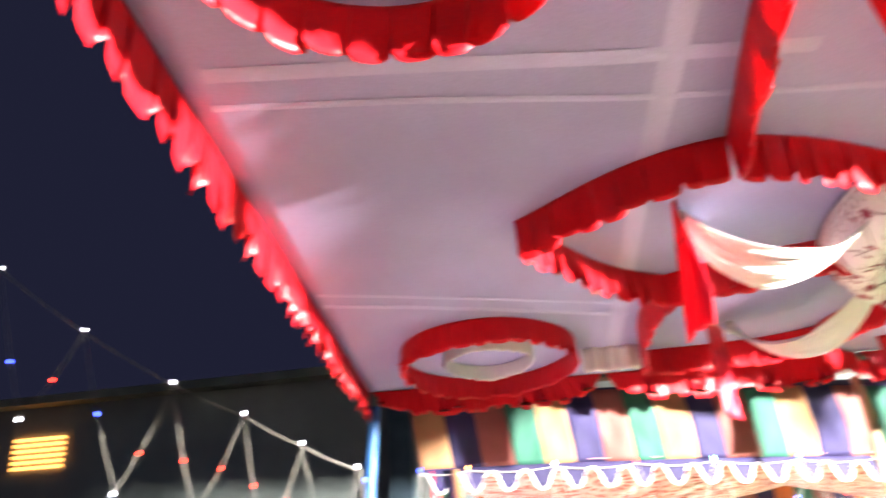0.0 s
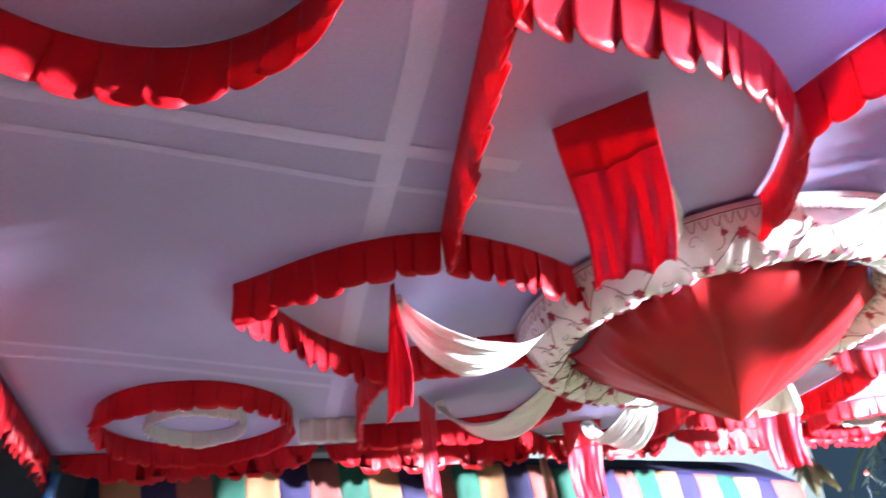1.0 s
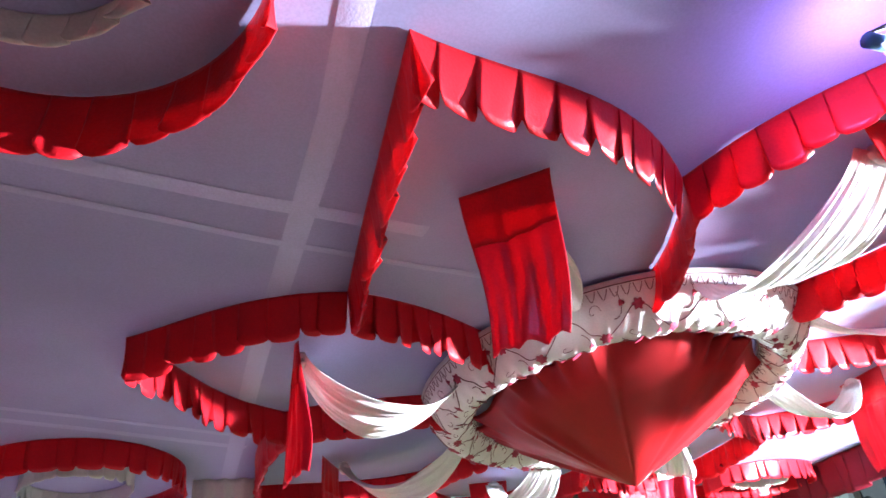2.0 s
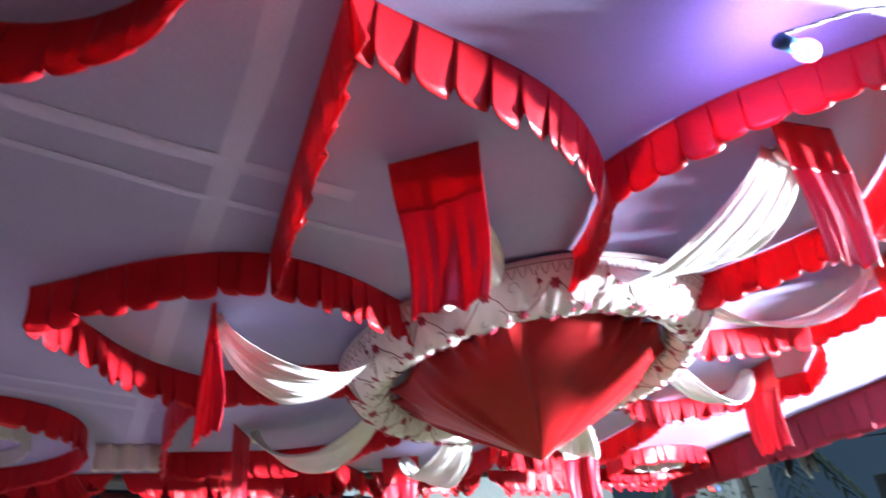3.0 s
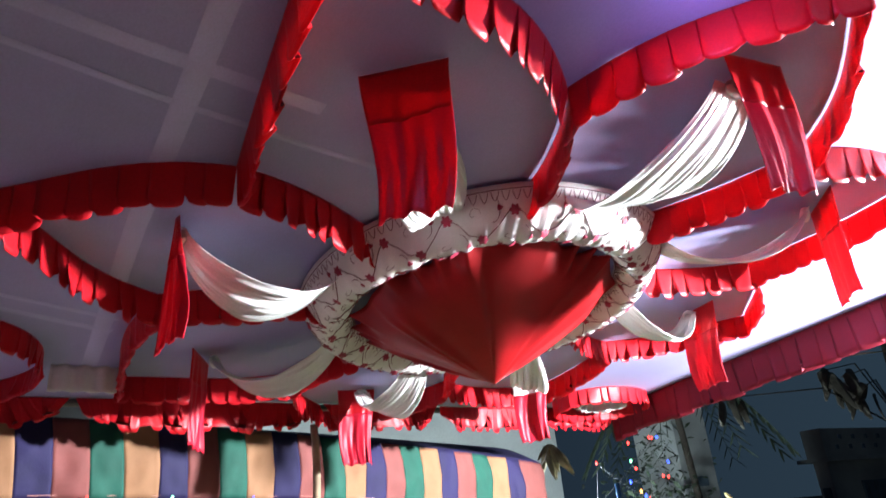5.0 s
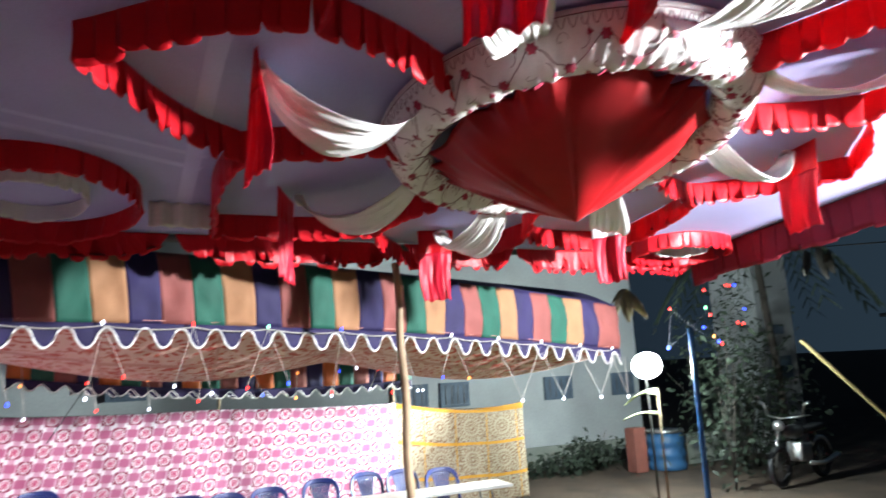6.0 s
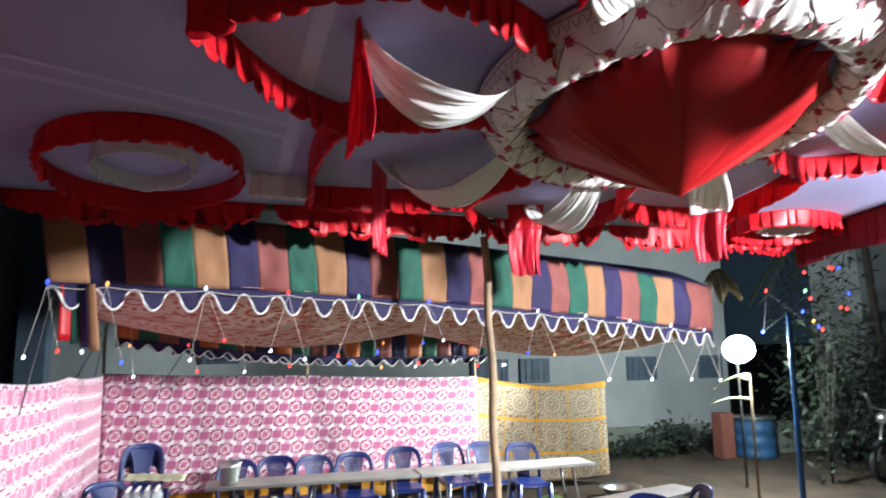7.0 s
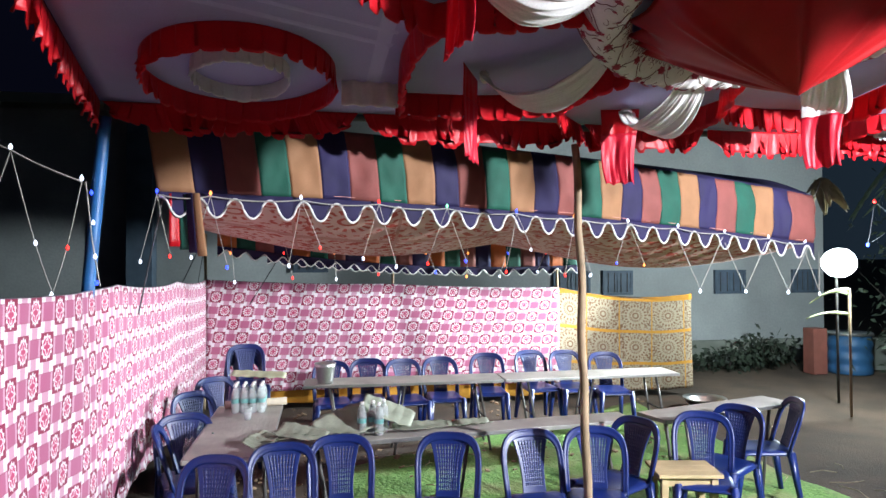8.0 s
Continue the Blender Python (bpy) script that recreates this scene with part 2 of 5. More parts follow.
# ---- mesh helpers ----
def mesh_ob(name, bm, material, smooth=True):
    me = bpy.data.meshes.new(name)
    bmesh.ops.recalc_face_normals(bm, faces=bm.faces)
    bm.to_mesh(me)
    bm.free()
    if smooth:
        me.polygons.foreach_set("use_smooth", [True] * len(me.polygons))
    me.materials.append(material)
    return new(name, me)


def part(name, bm, material, parent=None, label="", smooth=True, thick=0.0):
    ob = mesh_ob(name, bm, material, smooth)
    if parent:
        ob.parent = parent
    if label:
        tagged(ob, label)
    if thick:
        sol = ob.modifiers.new("thickness", "SOLIDIFY")
        sol.thickness, sol.offset = thick, 0.0
    return ob


def thing(name, label, category, place=(0, 0, 0), group="", kind=""):
    ob = new(name)
    ob.location = place
    ob.empty_display_size = 0.1
    return tagged(ob, label, category, group, kind)


def grid(fn, nu, nv, closed=False, uv=None):
    """A sheet from fn(i / nu, j / nv)."""
    bm = bmesh.new()
    cols = nu if closed else nu + 1
    vs = [[bm.verts.new(fn(i / nu, j / nv)) for j in range(nv + 1)] for i in range(cols)]
    layer = bm.loops.layers.uv.new("UVMap") if uv else None
    for i in range(nu):
        for j in range(nv):
            k = (i + 1) % cols
            f = bm.faces.new((vs[i][j], vs[k][j], vs[k][j + 1], vs[i][j + 1]))
            if uv:
                for lp, (a, b) in zip(f.loops, ((i, j), (i + 1, j), (i + 1, j + 1), (i, j + 1))):
                    lp[layer].uv = uv(a / nu, b / nv)
    return bm


def box(bm, size, place=(0, 0, 0), rot=(0, 0, 0), bevel=0.0):
    m = pose(*place, *rot) @ Matrix.Diagonal((*size, 1))
    r = bmesh.ops.create_cube(bm, size=1.0, matrix=m)
    if bevel:
        es = {e for v in r["verts"] for e in v.link_edges}
        bmesh.ops.bevel(bm, geom=list(es), offset=bevel, segments=2, affect="EDGES", profile=0.7)
    return bm


def tube(bm, pts, radius, sides=8, taper=None):
    """A round bar along points."""
    pts = [Vector(p) for p in pts]
    rings = []
    for i, p in enumerate(pts):
        d = (pts[min(i + 1, len(pts) - 1)] - pts[max(i - 1, 0)]).normalized()
        a = d.orthogonal().normalized() if abs(d.z) > 0.9 else d.cross(Vector((0, 0, 1))).normalized()
        b = d.cross(a)
        r = radius if taper is None else radius + (taper - radius) * i / max(1, len(pts) - 1)
        rings.append([bm.verts.new(p + (a * math.cos(q) + b * math.sin(q)) * r) for q in (2 * math.pi * k / sides for k in range(sides))])
    for r0, r1 in zip(rings, rings[1:]):
        for k in range(sides):
            bm.faces.new((r0[k], r0[(k + 1) % sides], r1[(k + 1) % sides], r1[k]))
    bm.faces.new(rings[0])
    bm.faces.new(list(reversed(rings[-1])))
    return bm


def along(pts, step):
    """Points every step along a line of points, with the tangent."""
    pts = [Vector(p) for p in pts]
    total = sum((b - a).length for a, b in zip(pts, pts[1:]))
    n = max(2, round(total / step))
    out, i, run = [], 0, 0.0
    for k in range(n + 1):
        d = total * k / n
        while i < len(pts) - 2 and run + (pts[i + 1] - pts[i]).length < d:
            run += (pts[i + 1] - pts[i]).length
            i += 1
        seg = pts[i + 1] - pts[i]
        out.append((pts[i] + seg * min(1.0, (d - run) / max(seg.length, 1e-6)), seg.normalized()))
    return out


def spline(ctrl, n=10, closed=False):
    """A smooth line through control points."""
    c = [Vector(p) for p in ctrl]
    out = []
    last = len(c) if closed else len(c) - 1
    for i in range(last):
        p0 = c[i - 1] if closed or i else c[0] * 2 - c[1]
        p1, p2 = c[i], c[(i + 1) % len(c)]
        p3 = c[(i + 2) % len(c)] if closed or i + 2 < len(c) else c[-1] * 2 - c[-2]
        for k in range(n):
            t = k / n
            out.append(0.5 * ((2 * p1) + (p2 - p0) * t + (2 * p0 - 5 * p1 + 4 * p2 - p3) * t * t + (3 * p1 - p0 - 3 * p2 + p3) * t ** 3))
    out.append(c[0] if closed else c[-1])
    return out


def frill(pts, drop, pleat=0.085, depth=0.028, rng=None, flare=0.0, round_hem=1.0):
    """A gathered band: flat along its sewn top edge, with uneven soft pleats that tuck under one another and curl at the hem."""
    rng = rng or random.Random(3)
    bm = bmesh.new()
    line = along(pts, 0.006)
    down = Vector((0, 0, -1))
    levels = (0.0, 0.08, 0.30, 0.58, 0.84, 1.0)
    total = len(line) - 1
    count = max(1, round(total * 0.006 / pleat))
    widths = [rng.uniform(0.72, 1.32) for _ in range(count)]
    scale = total / sum(widths)
    rows, start = [], 0.0
    for w in widths:
        hem, amp, curl = drop * rng.uniform(0.92, 1.06), depth * rng.uniform(0.6, 1.5), rng.uniform(-0.5, 1.1)
        slip, tuck = rng.uniform(-0.05, 0.10), rng.uniform(0.06, 0.20)
        for f, o, lift in ((-tuck, -0.30, 0.16), (0.01, 0.0, 0.09), (0.12, 0.25, 0.025), (0.36, 0.38, 0.0), (0.62, 0.46, 0.0), (0.82, 0.62, 0.02), (0.95, 0.85, 0.08), (1.0, 0.70, 0.16)):
            at = min(total, max(0.0, (start + f * w) * scale))
            p, t = line[int(at)]
            p = p + t * ((at - int(at)) * 0.006)
            side = t.cross(down).normalized()
            col = []
            for s in levels:
                off = amp * (o * (0.05 + 0.95 * s ** 1.5) + curl * (f - 0.5) * s ** 3) + flare * s
                col.append(bm.verts.new(p + down * (hem * s * (1 - round_hem * lift * s)) + side * off + t * (slip * drop * s)))
            rows.append(col)
        start += w
    for a, b in zip(rows, rows[1:]):
        for j in range(len(levels) - 1):
            bm.faces.new((a[j], b[j], b[j + 1], a[j + 1]))
    return bm


# ---- ground and the boundary ----
def ceiling_z(x, y):
    return 3.2 - 0.13 * (y - 1.75) + 0.02 * (x - 1.0)


def roof_z(x, y):
    return ceiling_z(x, y) + 0.006 + 0.010 * noise.noise((x * 1.1, y * 1.1, 2)) + 0.005 * noise.noise((x * 3.1, y * 0.9, 6))


def over(x, y, down=0.0):
    return Vector((x, y, roof_z(x, y) - 0.004 - down))


def ground_fn(u, v):
    x, y = -600 * (1 - u) ** 3 + 600 * u ** 3 + (u - 0.5) * 40, -300 * (1 - v) ** 3 + 600 * v ** 3 + (v - 0.3) * 40
    near = max(0.0, 1 - (abs(x - 2) + abs(y - 6)) / 30)
    return (x, y, -0.02 + 0.03 * near * noise.noise((x * 1.3, y * 1.3, 0)))


tagged(part("ground", grid(ground_fn, 120, 120), M_SOIL), "trodden brown soil yard in the dark", "ground", kind="structure")


def mat_fn(u, v):
    x = 0.45 + 4.1 * u
    y = 3.0 + (3.3 + 0.55 * x) * v
    x += 0.16 * noise.noise((y * 1.1, 3.0, u)) * (1 if u in (0, 1) else 0)
    y += 0.22 * noise.noise((x * 1.3, 9.0, v)) * (1 if v in (0, 1) else 0)
    return (x, y, 0.022 + 0.018 * noise.noise((x * 2.2, y * 2.2, 4)) + 0.006 * noise.noise((x * 9, y * 9, 1)))


tagged(part("floor_matting", grid(mat_fn, 90, 80), M_MAT, thick=0.004), "worn green floor matting spread on soil", "matting", kind="structure")


def wall_sheet(name, a, b, top, low, material, parent=None, sag=0.05, fold=0.05, seed=0.0, label="", shear=0.0, tight=1.0):
    """A cloth hung between two points: sagging top hem, soft vertical folds."""
    a, b = Vector((*a, 0)), Vector((*b, 0))
    d = b - a
    n = Vector((-d.y, d.x, 0)).normalized()
    span = d.length
    bays = max(1, round(span / 2.2))

    def fn(u, v):
        t = top[0] + (top[1] - top[0]) * u - sag * (1 - (2 * ((u * bays) % 1.0) - 1) ** 2)
        base = low[0] + (low[1] - low[0]) * u
        z = base + (t - base) * v + 0.03 * (1 - v) * noise.noise((u * span * 1.5, seed, 3))
        off = fold * noise.noise((u * span * 1.7 + 0.35 * v, seed, v * 0.7)) + 0.35 * fold * noise.noise((u * span * 6, seed, v * 1.2))
        off *= 0.35 + 0.65 * (1 - v)
        p = a + d * u + n * off
        return (p.x, p.y, z)

    bm = grid(fn, max(8, int(span / 0.06)), 26, uv=lambda u, v: (u * span * tight - shear * v, low[0] + (0.5 * (top[0] + top[1]) - 0.5 * (low[0] + low[1])) * v + 0.06 * u))
    rope = bmesh.new()
    tube(rope, [Vector(fn(k / 60, 1.0)) + n * 0.006 for k in range(61)], 0.006, 5)
    part("top_rope", rope, M_DARKWIRE, parent, "thin rope along the top hem")
    return part(name, bm, material, parent, label, thick=0.003)


CORNER = (-1.27, 9.40)
side_wall = thing("cloth_screen", "pink and white checked printed cloth screen hung along the dining area", "cloth screen")
wall_sheet("cloth", (-0.72, 2.2), CORNER, (1.90, 1.73), (0.62, 0.22), M_PRINT, side_wall, 0.035, 0.06, 1.0, tight=1.14)
far_wall = thing("cloth_screen", "pink and white checked printed cloth screen hung behind blue chairs", "cloth screen")
wall_sheet("cloth", (CORNER[0] + 0.01, CORNER[1] - 0.02), (3.56, 9.22), (1.73, 1.59), (0.24, 0.26), M_PRINT, far_wall, 0.02, 0.05, 5.0, shear=0.32)
yellow_wall = thing("cloth_screen", "mustard yellow cloth screen printed with brown rosettes", "cloth screen")
wall_sheet("cloth", (3.50, 9.30), (5.62, 9.30), (1.60, 1.47), (0.04, 0.1), M_YELLOW, yellow_wall, 0.10, 0.06, 8.0)
mustard = plain("mustard_hem", (0.55, 0.26, 0.015), 0.75, 0.8, 4, 160, trans=0.1)
wall_sheet("hem", (3.50, 9.285), (5.62, 9.285), (1.605, 1.475), (1.50, 1.38), mustard, yellow_wall, 0.10, 0.0, 8.0)
hem = thing("yellow_cloth", "bright yellow cloth border hanging under the pink screen", "cloth")
wall_sheet("cloth", (-0.9, 9.44), (3.50, 9.28), (0.34, 0.30), (0.06, 0.06), mustard, hem, 0.03, 0.04, 2.0)


# ---- background buildings ----
def wall_box(name, x0, x1, y0, y1, z0, z1, material, parent=None):
    return part(name, box(bmesh.new(), (x1 - x0, y1 - y0, z1 - z0), ((x0 + x1) / 2, (y0 + y1) / 2, (z0 + z1) / 2)), material, parent, smooth=False)


def window(x, y, z, w, h, parent):
    win = part("window", box(bmesh.new(), (w, 0.05, h), (x, y - 0.02, z)), M_SHUT, parent, smooth=False)
    f = bmesh.new()
    for sx in (-1, 1):
        box(f, (0.05, 0.07, h + 0.1), (x + sx * (w / 2 + 0.025), y - 0.03, z), bevel=0.008)
    for sz in (-1, 1):
        box(f, (w + 0.1, 0.07, 0.05), (x, y - 0.032, z + sz * (h / 2 + 0.025)), bevel=0.008)
    box(f, (0.03, 0.07, h), (x, y - 0.03, z))
    part("frame", f, M_SHUT, win, smooth=False)
    bars = bmesh.new()
    for k in range(4):
        tube(bars, [(x - w / 2 + w * (k + 0.5) / 4, y - 0.055, z - h / 2), (x - w / 2 + w * (k + 0.5) / 4, y - 0.055, z + h / 2)], 0.008, 6)
    part("bars", bars, M_LEG, win)


house = thing("long_house", "whitewashed long building with shuttered windows and stained plinth", "building")
wall_box("wall", -14, 10.0, 12.0, 12.25, 0.0, 4.5, M_WALL, house)
wall_box("plinth", -14, 10.0, 11.9, 11.996, 0.0, 0.42, M_BAND, house)
wall_box("roof", -14.3, 10.3, 11.55, 15.0, 4.504, 4.66, M_BAND, house)
wall_box("pier", -2.95, -2.55, 11.7, 11.996, 0.0, 4.5, M_SHUT, house)
for wx, ww in ((7.95, 0.55), (9.55, 0.45), (4.75, 0.62), (5.65, 0.5), (1.3, 0.5), (0.0, 0.5)):
    window(wx, 11.996, 1.54 if wx > 4 else 2.0, ww, 0.36, house)

cottage = thing("two_storey_house", "white two storey house with flat parapet roof at night", "building")
wall_box("wall", 22.6, 28.2, 14.0, 14.5, 0.0, 3.0, M_WALL, cottage)
wall_box("ledge", 22.2, 28.6, 13.7, 14.8, 3.0, 3.12, M_WALL, cottage)
wall_box("parapet", 22.5, 28.3, 13.9, 14.6, 3.12, 4.05, M_WALL, cottage)
for r in range(2):
    for k in range(6):
        part("vent_block", box(bmesh.new(), (0.14, 0.06, 0.14), (23.2 + 0.75 * k + 0.3 * r, 13.885, 3.45 + 0.32 * r)), M_SHUT, cottage, smooth=False)
window(25.0, 13.996, 1.6, 1.6, 1.4, cottage)
part("side_window", box(bmesh.new(), (0.08, 0.25, 1.0), (22.57, 14.25, 1.7)), M_SHUT, cottage, smooth=False)


# ---- the decorated canopy ----
def left_x(y):
    return -0.42 - 0.138 * (y - 1.08)


def right_x(y):
    return 5.24 - 0.16 * (y - 1.94)


FAR_A, FAR_B = (-0.82, 4.06), (4.86, 4.62)


def roof_point(u, v):
    yn, yf = -1.6, FAR_A[1] + (FAR_B[1] - FAR_A[1]) * u
    y = yn + (yf - yn) * v
    x = left_x(y) + (right_x(y) - left_x(y)) * u
    return (x, y, roof_z(x, y))


canopy = thing("decorated_canopy", "white cloth wedding canopy edged with red pleated valance", "canopy")
part("roof_cloth", grid(roof_point, 80, 80), M_ROOF, canopy, "pale lavender white stretched roof cloth", thick=0.003)
rng = random.Random(11)
left_line = [over(left_x(y), y) for y in (-1.6, 0.0, 1.08, 2.5, 4.06)]
part("left_valance", frill(left_line, 0.18, 0.10, 0.026, rng), M_RED, canopy, "red pleated satin valance", thick=0.002)


def far_point(u, sag=0.0):
    return over(FAR_A[0] + (FAR_B[0] - FAR_A[0]) * u, FAR_A[1] + (FAR_B[1] - FAR_A[1]) * u, sag)


def swagged_valance(u0, u1, hang):
    """A valance whose hem drops in a shallow bow."""
    line = [far_point(u0 + (u1 - u0) * k / 12) for k in range(13)]
    bm = frill(line, 1.0, 0.055, 0.012, rng)
    p0, p1 = line[0], line[-1]
    run = (p1 - p0).length
    for v in bm.verts:
        s = min(1.0, max(0.0, (v.co - p0).dot((p1 - p0) / run) / run))
        top = roof_z(v.co.x, v.co.y) - 0.004
        h = hang * (0.38 + 0.62 * min(1.0, math.sin(math.pi * s) * 1.9))
        v.co.z = top - (top - v.co.z) * h
    return bm


for u0, u1, hang in ((0.0, 0.245, 0.165), (0.25, 0.50, 0.185), (0.505, 0.665, 0.17), (0.67, 0.83, 0.185), (0.835, 1.0, 0.18)):
    part("far_valance", swagged_valance(u0, u1, hang), M_RED, canopy, "red pleated satin valance", thick=0.002)
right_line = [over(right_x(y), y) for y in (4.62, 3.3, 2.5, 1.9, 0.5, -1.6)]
# much darker red than the other valances, and with no translucency
part("right_valance", frill(right_line, 0.27, 0.12, 0.012, rng, 0.0, 0.2), M_DARKRED, canopy, "dark red opaque valance", thick=0.002)


def seam(pts, width):
    def fn(u, v):
        k = min(len(pts) - 2, int(u * (len(pts) - 1)))
        s = u * (len(pts) - 1) - k
        a, b = Vector(pts[k]), Vector(pts[k + 1])
        d = (b - a).normalized()
        p = a + (b - a) * s + Vector((-d.y, d.x)) * width * (v - 0.5)
        return Vector((p.x, p.y, roof_z(p.x, p.y) - 0.0035 - 0.002 * math.sin(v * math.pi)))
    return grid(fn, 30, 3)


for pts, w in ((((-0.42, 1.45), (0.07, 1.56), (0.73, 1.72), (1.5, 1.88)), 0.025), (((-0.38, 1.34), (0.36, 1.49), (1.12, 1.63)), 0.05),
               (((-0.6, 2.62), (-0.23, 2.77), (0.72, 3.15)), 0.03), (((-0.62, 2.74), (-0.2, 2.9), (0.7, 3.28)), 0.04),
               (((0.80, 0.4), (0.79, 1.23), (0.70, 2.4), (0.62, 4.0)), 0.07)):
    part("seam", seam(pts, w), M_SEAM, canopy, "folded cloth seam")

CX, CY = 2.27, 2.55


def polar(r, deg, down=0.0):
    a = radians(deg)
    return over(CX + r * math.cos(a), CY + r * math.sin(a), down)


# petals: each red frill outlines a pointed petal round the middle rosette
TIPS = [(3.5, 2.0), (48.5, 2.0), (93.5, 1.95), (138.5, 2.0), (188.3, 2.01), (229.1, 2.08), (271.2, 1.88), (318.8, 2.0)]
NODES = [(26, 1.40), (71, 1.40), (116, 1.38), (166.7, 1.47), (204.0, 1.446), (248.9, 1.32), (297.5, 1.41), (341.0, 1.40)]
for k in range(8):
    petal = thing("petal_frill", "red pleated satin frill outlining a pointed ceiling petal", "ceiling drape", group="petals round the rosette")
    tip, n0, n1 = polar(TIPS[k][1], TIPS[k][0]), polar(NODES[k - 1][1], NODES[k - 1][0]), polar(NODES[k][1], NODES[k][0])
    for node, sign in ((n0, -1), (n1, 1)):
        chord = node - tip
        out = Vector((-chord.y, chord.x, 0)).normalized() * -sign
        bowed = [tip + chord * t + out * (0.06 if k != 5 else (0.08 if sign > 0 else 0.005)) * math.sin(math.pi * t ** 1.4) for t in (k2 / 16 for k2 in range(17))]
        leant = (0.03 if k == 5 else 0.012) * (1 if chord.cross(Vector((0, 0, -1))).dot(out) < 0 else -1)
        part("edge_frill", frill([over(p.x, p.y) for p in bowed], 0.15, 0.085, 0.017, random.Random(20 + k * 3 + sign), leant), M_RED, petal, thick=0.002)
    a1, r1 = NODES[k]
    spoke = [n1, polar(r1 - 0.13, a1 + 1.2), polar(r1 - 0.36, a1 + 1.5), polar(0.78, a1 - 0.5)]
    part("spoke_frill", frill(spline(spoke, 6), 0.155, 0.085, 0.022, random.Random(70 + k)), M_RED, petal, thick=0.002)


def circle(cx, cy, r, down=0.0, n=64, ecc=1.0):
    return [over(cx + r * math.cos(2 * math.pi * i / n), cy + ecc * r * math.sin(2 * math.pi * i / n), down) for i in range(n + 1)]


for cx, cy, flat in ((-0.02, 3.56, 1.0), (0.21, 0.83, 1.0), (4.42, 4.28, 0.6)):
    ring = thing("frill_ring", "red pleated frill ring with white frill circle inside", "ceiling drape", group="corner rings on the ceiling")
    part("red_frill", frill(circle(cx, cy, 0.46 if cy > 2 else 0.43, ecc=flat), 0.125 if cy > 2 else 0.155, 0.085, 0.018, random.Random(int(cx * 9) + 40)), M_RED, ring, "red pleated satin frill", thick=0.002)
    part("white_frill", frill(circle(cx, cy, 0.235, ecc=flat), 0.085, 0.06, 0.014, random.Random(int(cx * 9) + 60)), M_WHITE, ring, "white pleated satin frill", thick=0.002)

white_tab = thing("white_streamer", "short white satin flap hanging beside the frill ring", "ceiling drape")
part("cloth", grid(lambda u, v: over(0.47 + 0.30 * u, 3.70 + 0.04 * u + 0.012 * math.sin(u * 22), 0.13 * v), 24, 6), M_WHITE, white_tab, thick=0.002)


def swag(k):
    """White cloth hanging in a loop from the rosette out to the streamer, gathered into long folds."""
    mid = TIPS[k][0]
    rng2 = random.Random(k + 5)
    inner, outer = polar(0.80, mid - 4, 0.05), polar(1.44, mid, 0.04)
    a = radians(mid)
    tang = Vector((-math.sin(a), math.cos(a), 0))
    deep = 0.15 if k == 5 else rng2.uniform(0.17, 0.21) + (0.035 if k in (2, 3, 4) else 0.0)

    def fn(u, v):
        p = inner.lerp(outer, u)
        w = (v - 0.5)
        spread = {5: 0.18, 6: 0.42, 7: 0.32}.get(k, 0.18) * math.sin(math.pi * min(1, 0.16 + 0.74 * u)) + 0.05
        hang = (deep - (0.13 if k > 4 else 0.06) * (v - 0.2)) * (1 - (2 * u - 1) ** 2) ** 0.8
        w0 = v + 0.10 * math.sin(u * 2.6 + k)
        fold = (0.020 * noise.noise((w0 * 5.0, u * 1.1, k * 3.1)) + 0.017 * noise.noise((w0 * 13.0, u * 1.6, k * 1.7)) + 0.009 * noise.noise((w0 * 29.0, u * 2.2, k * 2.3))) * math.sin(math.pi * u) ** 0.5
        q = p + tang * (w * spread) + Vector((0, 0, -hang + fold))
        return (q.x, q.y, q.z)

    ob = thing("ceiling_swag", "white satin swag looped between rosette and red streamer", "ceiling drape", group="swags round the rosette")
    part("cloth", grid(fn, 40, 72), M_WHITE, ob, thick=0.002)
    knot = [outer + tang * 0.03 * math.cos(q) + Vector((0, 0, 0.02 * math.sin(q) - 0.01)) for q in (2 * math.pi * i / 14 for i in range(15))]
    part("knot", tube(bmesh.new(), knot, 0.014, 6), M_WHITE, ob, "gathered white knot")


